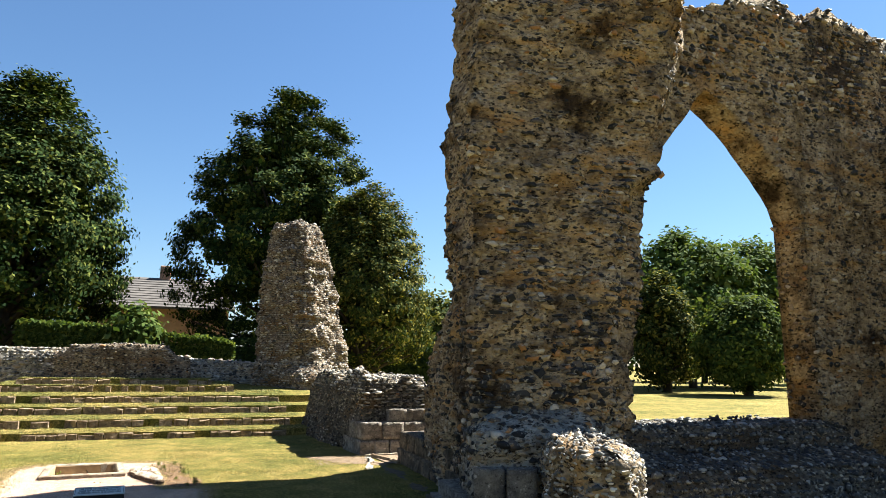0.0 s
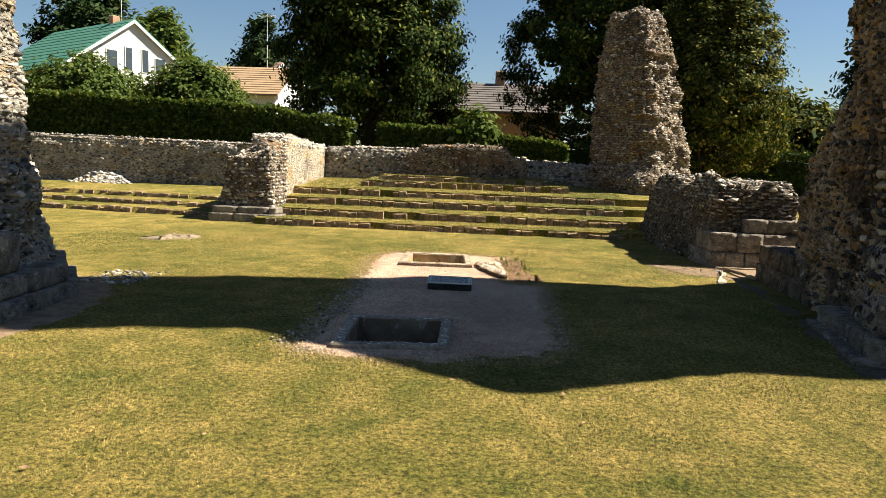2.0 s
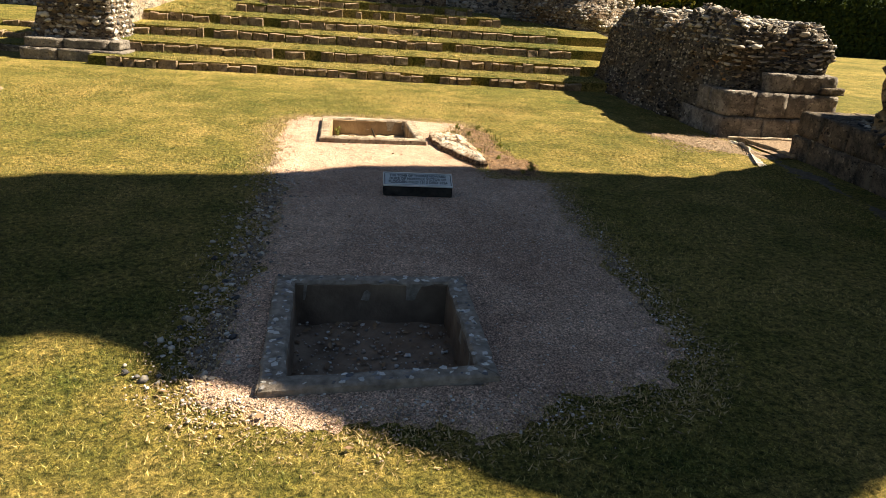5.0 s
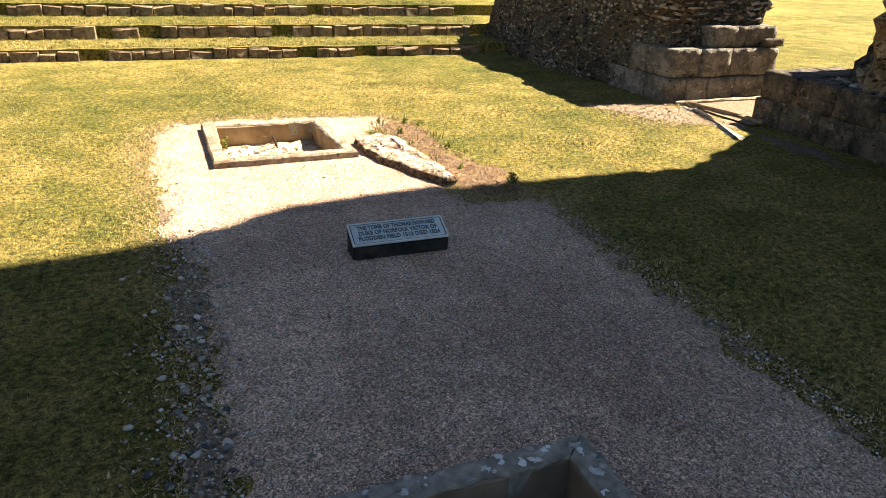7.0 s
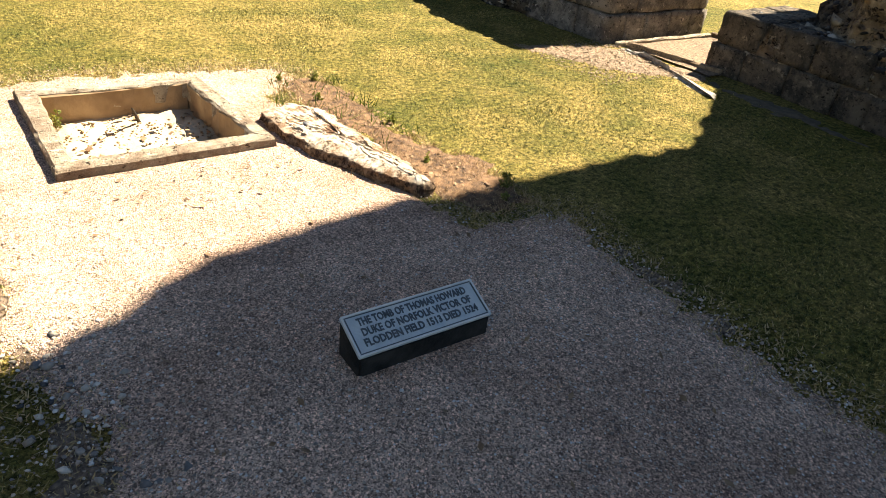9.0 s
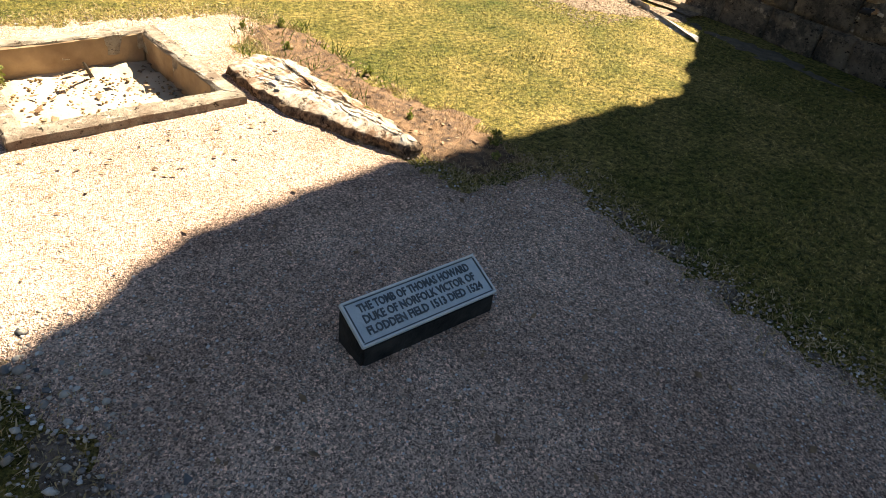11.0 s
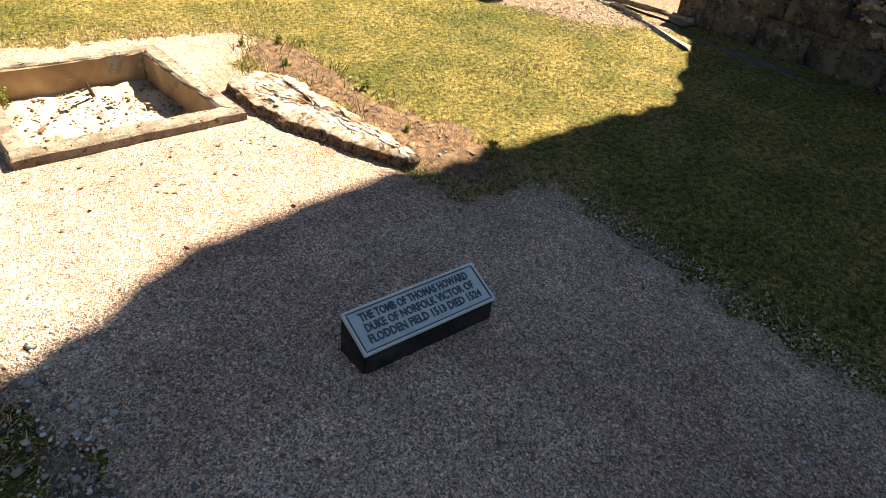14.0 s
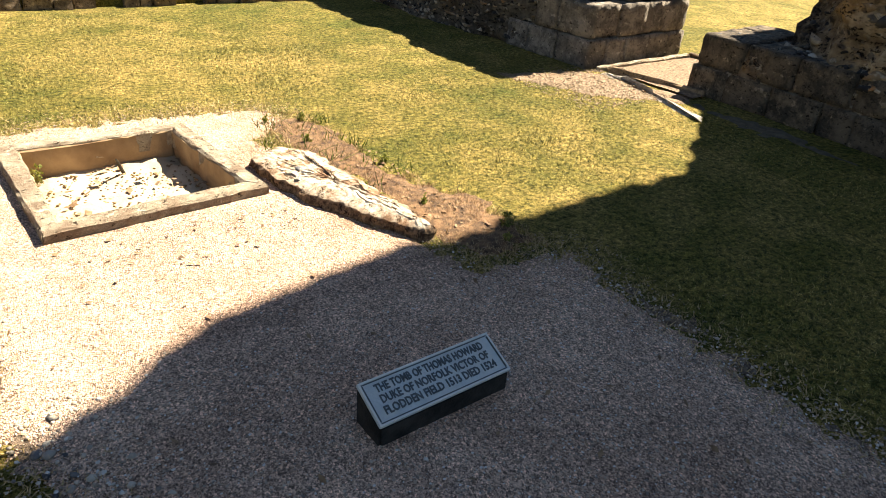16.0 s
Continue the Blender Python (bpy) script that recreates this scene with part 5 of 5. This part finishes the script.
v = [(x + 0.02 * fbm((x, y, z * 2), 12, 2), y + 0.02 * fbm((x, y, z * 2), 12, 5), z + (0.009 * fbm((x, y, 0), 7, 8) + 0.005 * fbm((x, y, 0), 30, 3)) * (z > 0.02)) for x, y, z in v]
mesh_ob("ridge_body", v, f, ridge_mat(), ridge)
for k in range(34):
    g = random.Random(k)
    o = new("ridge_stone", lump_meshes(M_PALE_EACH)[k % 10])
    o.parent = ridge
    u = g.random()
    s = g.uniform(0.008, 0.026)
    o.matrix_basis = pose(1.66 + 0.32 * u + g.uniform(-0.1, 0.1) * (1 - u), 11.62 - 0.95 * u, 0.075 + g.uniform(-0.02, 0.012), 0, 0, g.uniform(0, 360)) @ Matrix.Diagonal((s, s * 0.7, s * 0.5, 1))
flat = thing("flat_stone", "flat worn stone set flush in the lawn", "stone")
v, f = mass([(-0.05, [(-4.75, 13.1), (-4.2, 12.95), (-3.7, 13.5), (-3.8, 13.9), (-4.5, 13.6)]), (0.04, [(-4.65, 13.15), (-4.2, 13.05), (-3.8, 13.5), (-3.85, 13.8), (-4.45, 13.5)])], 0.07, 0.05, None, 73, 0.03)
mesh_ob("stone_body", v, f, plain("turf_stone", (0.09, 0.065, 0.035), (0.27, 0.21, 0.14), 16, 0.95, 1.0), flat, smooth=True)
frame_bed = thing("kerb_bed", "rectangular bed edged with thin worn kerb stones", "kerb bed")
for i, (a, b, w, z, m) in enumerate((((5.5, 12.64), (7.0, 12.66), 0.06, 0.045, M_KERB), ((7.02, 12.66), (7.06, 11.95), 0.06, 0.06, M_RISER), ((5.6, 12.58), (5.8, 11.62), 0.05, 0.055, M_RISER))):
    slab_between(a, b, -0.05, z, w, m, "kerb_stone", frame_bed, 0.006, 80 + i, 0.008)
spill = thing("stone_slab", "pale cracked stone slab lying flush beside the bed", "stone")
v, f = mass([(-0.04, [(5.44, 12.56), (5.4, 12.2), (5.06, 11.3), (5.1, 11.1), (5.28, 11.2), (5.53, 12.0), (5.54, 12.56)]), (0.014, [(5.46, 12.52), (5.42, 12.2), (5.1, 11.3), (5.13, 11.16), (5.24, 11.24), (5.5, 12.0), (5.52, 12.52)])], 0.05, 0.06, None, 77, 0.008)
mesh_ob("slab_body", v, f, plain("pale_slab", (0.16, 0.135, 0.105), (0.44, 0.4, 0.34), 22, 0.95, 1.0), spill)
v, f = sheet(lines((5.6, 7.1, 0.1)), lines((11.6, 12.62, 0.1)), lambda x, y: 0.02 + 0.01 * fbm((x, y, 0), 4, 1), lambda x, y: False)
M_LITTER = plain("leaf_litter_soil", (0.07, 0.045, 0.028), (0.33, 0.23, 0.14), 38, 0.95, 1.0)
mesh_ob("bed_floor", v, f, M_LITTER, frame_bed, smooth=True)


def soil_patch(name, label, poly, mat, rise=0.012):
    xs, ys = [p[0] for p in poly], [p[1] for p in poly]
    v, f = sheet(lines((min(xs) - 0.2, max(xs) + 0.2, 0.05)), lines((min(ys) - 0.2, max(ys) + 0.2, 0.05)),
                 lambda x, y: -0.025 + (0.025 + rise) * min(1.0, max(0.0, (border(x, y, poly) + 0.08 + 0.12 * fbm((x, y, 0), 2.2, 8) + 0.05 * fbm((x, y, 0), 9, 3)) / 0.2)) + 0.008 * fbm((x, y, 0), 7, 2), lambda x, y: in_pit(x, y))
    return tagged(mesh_ob(name, v, f, mat, smooth=True), label, "bare earth", kind="structure")


DIRT = [(1.8, 12.45), (2.25, 12.7), (2.36, 12.2), (2.3, 11.5), (2.48, 11.1), (2.54, 10.6), (2.5, 10.25), (2.08, 10.28), (2.0, 10.5), (1.95, 11.4)]
BARE = [(4.3, 13.1), (5.45, 12.7), (5.6, 12.0), (5.75, 11.6), (5.4, 11.5), (4.7, 12.0)]
BASE_SOIL = [(5.65, 11.6), (5.4, 8.6), (5.15, 7.1), (5.6, 6.1), (5.75, 5.3), (5.45, 5.2), (5.15, 6.1), (4.8, 6.85), (4.95, 7.6), (5.25, 9.3), (5.3, 11.5)]
FRINGE = [(0.36, 6.7), (0.34, 7.8), (0.34, 9.7), (0.15, 10.4), (0.05, 11.0), (-0.05, 11.0), (0.0, 10.2), (0.07, 9.4), (0.08, 8.4), (0.1, 6.9)]
VERGE = [(2.36, 6.9), (2.4, 7.9), (2.38, 8.8), (2.46, 9.9), (2.62, 9.9), (2.56, 8.8), (2.58, 7.9), (2.56, 6.95)]
M_FRINGE = plain("pebbly_soil", (0.05, 0.036, 0.025), (0.28, 0.2, 0.135), 45, 0.95, 1.0)
soil_patch("ground_fringe", "dark pebbly soil between the gravel and the grass", FRINGE, M_FRINGE, 0.006)
soil_patch("ground_verge", "dark pebbly soil between the gravel and the grass", VERGE, M_FRINGE, 0.006)
soil_patch("ground_dirt", "bare brown earth with dead weeds beside the gravel", DIRT, plain("dead_weed_soil", (0.025, 0.014, 0.008), (0.22, 0.125, 0.06), 22, 0.95, 1.0), 0.014)
soil_patch("ground_bare", "worn bare patch of dusty earth by the kerb stones", BARE, M_LITTER, 0.008)
soil_patch("ground_pier_foot", "dark bare earth along the foot of the pier", BASE_SOIL, plain("pier_foot_soil", (0.05, 0.04, 0.026), (0.13, 0.1, 0.06), 14, 0.95, 0.9), 0.006)
soil_patch("ground_nave_foot", "dark bare earth along the foot of the nave pier", walked([(-2.2, 6.9), (-2.35, 8.5), (-3.1, 9.6), (-4.0, 9.8), (-4.0, 6.6), (-2.4, 6.5)]), M_SOIL, 0.006)

# ---- loose small stuff ----
POLY = [np.array(GRAVEL), np.array(FRINGE), np.array(VERGE), np.array(DIRT), np.array(BASE_SOIL), np.array([(-2.5, 6.9), (-2.6, 8.5), (-3.4, 9.5), (-5.6, 9.5), (-5.6, 6.8)]), np.array([(5.0, 7.1), (5.5, 5.4), (5.9, 4.6), (12, 6.8), (12, 12.2), (5.6, 12.0)]), np.array([(5.4, 12.6), (7.1, 12.6), (6.3, 17.7), (4.7, 16.6)])]


def within(x, y, poly):
    hit = np.zeros(len(x), bool)
    j = len(poly) - 1
    for i in range(len(poly)):
        xi, yi, xj, yj = *poly[i], *poly[j]
        with np.errstate(divide="ignore", invalid="ignore"):
            hit ^= ((yi > y) != (yj > y)) & (x < (xj - xi) * (y - yi) / (yj - yi + 1e-12) + xi)
        j = i
    return hit


def blades(name, label, count, x0, x1, y0, y1, seed, tall=(0.008, 0.026), width=0.006, height=None, avoid=True, weight=None, mat=None):
    g = np.random.default_rng(seed)
    x, y = g.uniform(x0, x1, count), g.uniform(y0, y1, count)
    ok = np.ones(count, bool)
    if avoid:
        wob, wob_y = 0.09 * g.standard_normal((2, count)) * g.uniform(0.2, 1.6, count)
        for p in POLY:
            ok &= ~within(x + wob, y + wob_y, p)
    if weight is not None:
        ok &= g.random(count) < weight(x, y)
    x, y = x[ok], y[ok]
    n = len(x)
    z = np.zeros(n) - 0.004 if height is None else np.array([height(a, b) for a, b in zip(x, y)]) - 0.006
    ang, h = g.uniform(0, 2 * np.pi, n), g.uniform(*tall, n)
    lean = g.normal(0, 0.75, (n, 2)) * h[:, None]
    w = width * g.uniform(0.6, 1.3, n)
    dx, dy = np.cos(ang) * w / 2, np.sin(ang) * w / 2
    v = np.stack([np.stack([x - dx, y - dy, z], 1), np.stack([x + dx, y + dy, z], 1), np.stack([x + lean[:, 0], y + lean[:, 1], z + h], 1)], 1)
    ob = fast_mesh(name, v.reshape(-1, 3), np.arange(n * 3).reshape(-1, 3), mat or M_BLADE)
    return tagged(ob, label, "grass", kind="stuff")


def beside_steps(x, y):
    """Thick along the foot of each step, thinner over its upper edge, and broken by gaps."""
    foot = np.any([np.abs(y - edge + 0.05) < 0.05 for edge in STEP_Y], axis=0)
    lip = np.any([np.abs(y - edge - 0.2) < 0.05 for edge in STEP_Y], axis=0)
    gaps = 0.5 + 0.5 * np.sin(x * 5.3 + y * 2) * np.sin(x * 13.1 + 1)
    return np.where(foot, 0.8 * gaps, np.where(lip, 0.5 * gaps, 0.0))


def dead_weeds(x, y):
    clump = np.sin(x * 17 + 3 * np.sin(y * 9)) * np.sin(y * 21 + 2 * np.sin(x * 12))
    return within(x, y, np.array(DIRT)) * np.clip(0.35 + 0.9 * clump, 0.04, 1.0)


blades("grass", "short dry mown grass blades", 700000, -3.4, 5.3, 2.2, 10.6, 1, (0.007, 0.02), 0.0042)
blades("grass", "short dry mown grass blades", 230000, -6.0, 5.5, 10.6, 16.6, 2, (0.007, 0.02), 0.006)
blades("grass", "short dry mown grass blades", 90000, -3.5, 5.2, 16.7, 22.6, 3, (0.01, 0.03), 0.012, main_terrace, False)
blades("grass", "longer grass tufts along the edges of the steps", 150000, -3.6, 5.0, 16.4, 21.7, 4, (0.02, 0.065), 0.01, main_terrace, False, beside_steps)
blades("grass", "dead brown weed stalks in the bare earth", 30000, 1.7, 2.6, 10.2, 12.8, 5, (0.008, 0.05), 0.004, None, False, dead_weeds, plain("dead_stalk", (0.1, 0.055, 0.025), (0.58, 0.4, 0.2), 40))
blades("grass", "green weeds along the gravel edge", 900, 1.75, 2.4, 11.2, 12.5, 6, (0.03, 0.12), 0.007, None, False, lambda x, y: (((x * 7).astype(int) + (y * 6).astype(int)) % 3 == 0).astype(float), M_HEDGE)


def weed(label, at, height, stems, seed, mat):
    """A small wild plant: thin leaning stems with leaves along them."""
    g = random.Random(seed)
    e = thing("weed", label, "weed", at=at)
    bm = bmesh.new()
    lv = []
    for k in range(stems):
        a, lean, h = g.uniform(0, 6.28), g.uniform(0.1, 0.7), height * g.uniform(0.5, 1.0)
        tip = Vector((math.cos(a) * lean * h, math.sin(a) * lean * h, h))
        root = Vector((g.uniform(-0.02, 0.02), g.uniform(-0.02, 0.02), -0.01))
        limb(bm, root, tip, 0.0022, 0.0012)
        for m in range(4):
            lv.append(root.lerp(tip, g.uniform(0.2, 1.0)))
    part("stem", bm, M_STALK, e)
    v, q = leaves([tuple(p) for p in lv], (0.006, 0.006, 0.006), len(lv) * 2, 0.013, seed)
    tagged(fast_mesh("foliage", v, q, mat, e), kind="stuff")


M_WEED = leaf_mat("weed_leaf", (0.09, 0.11, 0.03), (0.16, 0.17, 0.05), (0.28, 0.25, 0.09), 0.3)
M_STALK = plain("green_stalk", (0.1, 0.1, 0.03), (0.2, 0.17, 0.06), 20)
for k, (x, y, z, h, n) in enumerate(((2.44, 10.52, 0.0, 0.17, 16), (2.34, 10.4, 0.0, 0.1, 9), (2.2, 10.95, 0.01, 0.09, 8), (2.32, 11.55, 0.0, 0.1, 9), (2.05, 12.05, 0.0, 0.13, 8), (2.2, 12.45, 0.0, 0.15, 9), (1.95, 12.5, 0.0, 0.1, 6), (0.54, 12.42, -0.12, 0.16, 12))):
    weed("small green weed growing at the gravel edge", (x, y, z), h * 0.6, n, 40 + k, M_WEED)


def pebbles(name, label, count, spots, size, mat, seed, z=0.008, flat=0.6):
    """spots(g, n): n places in plan."""
    g = np.random.default_rng(seed)
    x, y = spots(g, count)
    n = len(x)
    iv, it = ico()
    s = g.uniform(*size, n) * g.uniform(0.5, 1.0, n)
    p = iv[None] * (1 + 0.25 * g.standard_normal((n, len(iv), 1))) * s[:, None, None] * np.array([1, 0.85, flat])
    a = g.uniform(0, 6.28, n)
    c, d = np.cos(a)[:, None], np.sin(a)[:, None]
    px, py = p[:, :, 0] * c - p[:, :, 1] * d, p[:, :, 0] * d + p[:, :, 1] * c
    zz = z(x, y) if callable(z) else np.full(n, z)
    v = np.stack([px + x[:, None], py + y[:, None], p[:, :, 2] + (zz + s * flat * 0.35)[:, None]], 2)
    t = it[None] + (np.arange(n) * len(iv))[:, None, None]
    return tagged(fast_mesh(name, v.reshape(-1, 3), t.reshape(-1, 3), mat), label, "pebbles", kind="stuff")


def on_gravel(g, n):
    x, y = g.uniform(0.0, 2.6, n * 2), g.uniform(6.6, 13.1, n * 2)
    ok = within(x, y, np.array(GRAVEL))
    for q in (NEAR, FAR):
        ok &= ~((x > q[0] - 0.11) & (x < q[2] + 0.11) & (y > q[1] - 0.11) & (y < q[3] + 0.11))
    return x[ok][:n], y[ok][:n]


def along_edge(g, n):
    x = np.concatenate([g.normal(0.2, 0.11, n // 2), g.uniform(0.2, 1.8, n // 4), g.normal(2.5, 0.05, n // 4)])
    y = np.concatenate([g.uniform(6.6, 10.3, n // 2), g.normal(6.58, 0.06, n // 4), g.uniform(7.0, 10.1, n // 4)])
    return x, y


def round_gravel(g, n):
    """Places scattered across the gravel's outline."""
    p = np.array(GRAVEL)
    q = np.roll(p, -1, 0)
    size = np.linalg.norm(q - p, axis=1)
    k = g.choice(len(p), n, p=size / size.sum())
    at = p[k] + (q[k] - p[k]) * g.random((n, 1)) + g.normal(0, 0.11, (n, 2))
    return at[:, 0], at[:, 1]


def in_box(x0, y0, x1, y1):
    return lambda g, n: (g.uniform(x0, x1, n), g.uniform(y0, y1, n))


strays = round_gravel(np.random.default_rng(14), 26000)
sx, sy = strays
bend = np.random.default_rng(15).standard_normal((5, 26000))
foot_a = np.stack([sx, sy, sx * 0 + 0.004], 1)
foot_b = np.stack([sx + bend[0] * 0.004, sy + bend[1] * 0.004, sx * 0 + 0.004], 1)
tip = np.stack([sx + bend[2] * 0.016, sy + bend[3] * 0.016, 0.008 + 0.012 * np.abs(bend[4])], 1)
tagged(fast_mesh("grass", np.stack([foot_a, foot_b, tip], 1).reshape(-1, 3), np.arange(len(sx) * 3).reshape(-1, 3), plain("straw", (0.26, 0.17, 0.07), (0.5, 0.37, 0.18), 40)), "dead brown straw along the gravel edge", "grass", kind="stuff")
M_PEBBLE = stone_mat("gravel_pebble", [(0.0, (0.2, 0.16, 0.13)), (0.3, (0.36, 0.28, 0.21)), (0.6, (0.5, 0.42, 0.33)), (0.85, (0.62, 0.58, 0.52))])
pebbles("pebbles", "fine loose brown and pale gravel", 10000, on_gravel, (0.003, 0.008), M_PEBBLE, 1, 0.009)
pebbles("pebbles", "fine loose pale grit round the memorial", 9000, in_box(0.3, 8.3, 2.45, 10.2), (0.003, 0.0065), M_PEBBLE, 16, 0.009)
pebbles("pebbles", "coarser flint stones along the gravel edge", 3000, along_edge, (0.003, 0.011), M_PEBBLE, 2, 0.009)
pebbles("pebbles", "gravel strayed into the grass along its edge", 5200, round_gravel, (0.003, 0.008), plain("stray_gravel", (0.12, 0.085, 0.055), (0.42, 0.33, 0.24), 60), 12, 0.005)
pebbles("pebbles", "larger loose flints along the gravel edge", 260, lambda g, n: (g.normal(0.17, 0.1, n), g.uniform(6.7, 10.2, n)), (0.01, 0.026), M_MIXED, 13, 0.006)
pebbles("pebbles", "small stones and crumbs on the grave floor", 500, in_box(NEAR[0] + 0.03, NEAR[1] + 0.03, NEAR[2] - 0.03, NEAR[3] - 0.03), (0.005, 0.016), M_PEBBLE, 3, -0.195)
pebbles("pebbles", "dry leaf crumbs and stones on the sandy grave floor", 500, in_box(FAR[0] + 0.03, FAR[1] + 0.03, FAR[2] - 0.03, FAR[3] - 0.03), (0.004, 0.014), plain("dry_leaf_crumb", (0.12, 0.075, 0.035), (0.3, 0.2, 0.1), 30), 4, -0.125)
pebbles("pebbles", "loose flint rubble beside the nave pier", 220, in_box(-3.2, 8.9, -2.5, 9.8), (0.012, 0.045), M_MIXED, 5, 0.0)
pebbles("pebbles", "dusty crumbs on the bare earth", 1100, in_box(4.4, 11.7, 5.5, 12.8), (0.005, 0.012), plain("earth_crumb", (0.2, 0.14, 0.09), (0.36, 0.28, 0.19), 20), 6, 0.01)


def litter(count, x0, x1, y0, y1, seed, z=0.018, size=0.018):
    g = np.random.default_rng(seed)
    c = np.stack([g.uniform(x0, x1, count), g.uniform(y0, y1, count), np.full(count, z)], 1)
    a = g.uniform(0, 6.28, count)
    s = g.uniform(0.5, 1.3, count)[:, None] * size
    d = np.stack([np.cos(a), np.sin(a), g.normal(0, 0.25, count)], 1) * s
    e = np.stack([-np.sin(a), np.cos(a), g.normal(0, 0.4, count)], 1) * s * 0.5
    v = np.stack([c - d, c + e, c + d, c - e], 1).reshape(-1, 3)
    v[:, 2] = np.maximum(v[:, 2], z - 0.006)
    return tagged(fast_mesh("leaf_litter", v, np.arange(count * 4).reshape(-1, 4), M_DRYLEAF), "scattered curled brown dry leaves", "dry leaves", kind="stuff")


M_DRYLEAF = plain("dry_leaf", (0.09, 0.05, 0.026), (0.3, 0.19, 0.1), 20, 0.8)
litter(90, 0.2, 2.4, 8.2, 11.3, 1)
litter(150, 2.05, 2.36, 10.3, 12.2, 6, 0.02, 0.016)
litter(120, 4.6, 5.5, 11.7, 12.9, 7, 0.02, 0.02)
litter(45, 0.35, 1.6, 10.9, 11.3, 2, 0.018, 0.014)
litter(34, -2.5, 4.5, 3.0, 7.0, 3, 0.022, 0.026)
litter(60, FAR[0], FAR[2], FAR[1], FAR[3], 4, -0.11, 0.03)
litter(70, NEAR[0], NEAR[2], NEAR[1], NEAR[3], 5, -0.185, 0.025)

# a stick of wood in the far grave, and the aerials on the houses
stick = thing("stick", "short dark broken stick leaning in the grave", "stick")
bm = bmesh.new()
limb(bm, (0.98, 12.36, -0.13), (0.94, 12.3, -0.02), 0.012, 0.008)
limb(bm, (0.94, 12.3, -0.02), (0.93, 12.27, 0.005), 0.008, 0.004)
part("stick_wood", bm, M_BARK, stick)
for x, y, z0, z1, label in ((-33.4, 64, 10.5, 18.0, "thin television aerial on a pole beside the house roof"), (-17.6, 58, 6.0, 13.0, "thin television aerial on a pole above the bungalow")):
    e = thing("aerial", label, "aerial", at=(x, y, 0))
    bm = bmesh.new()
    limb(bm, (0, 0, 0), (0, 0, z1), 0.05, 0.03)
    part("pole", bm, M_METAL, e)
    bm = bmesh.new()
    limb(bm, (-0.7, 0, z1 - 0.2), (0.7, 0, z1 - 0.1), 0.025, 0.025)
    for k in range(5):
        limb(bm, (-0.6 + 0.3 * k, -0.3, z1 - 0.15), (-0.6 + 0.3 * k, 0.3, z1 - 0.15), 0.015, 0.015)
    part("antenna", bm, M_METAL, e)
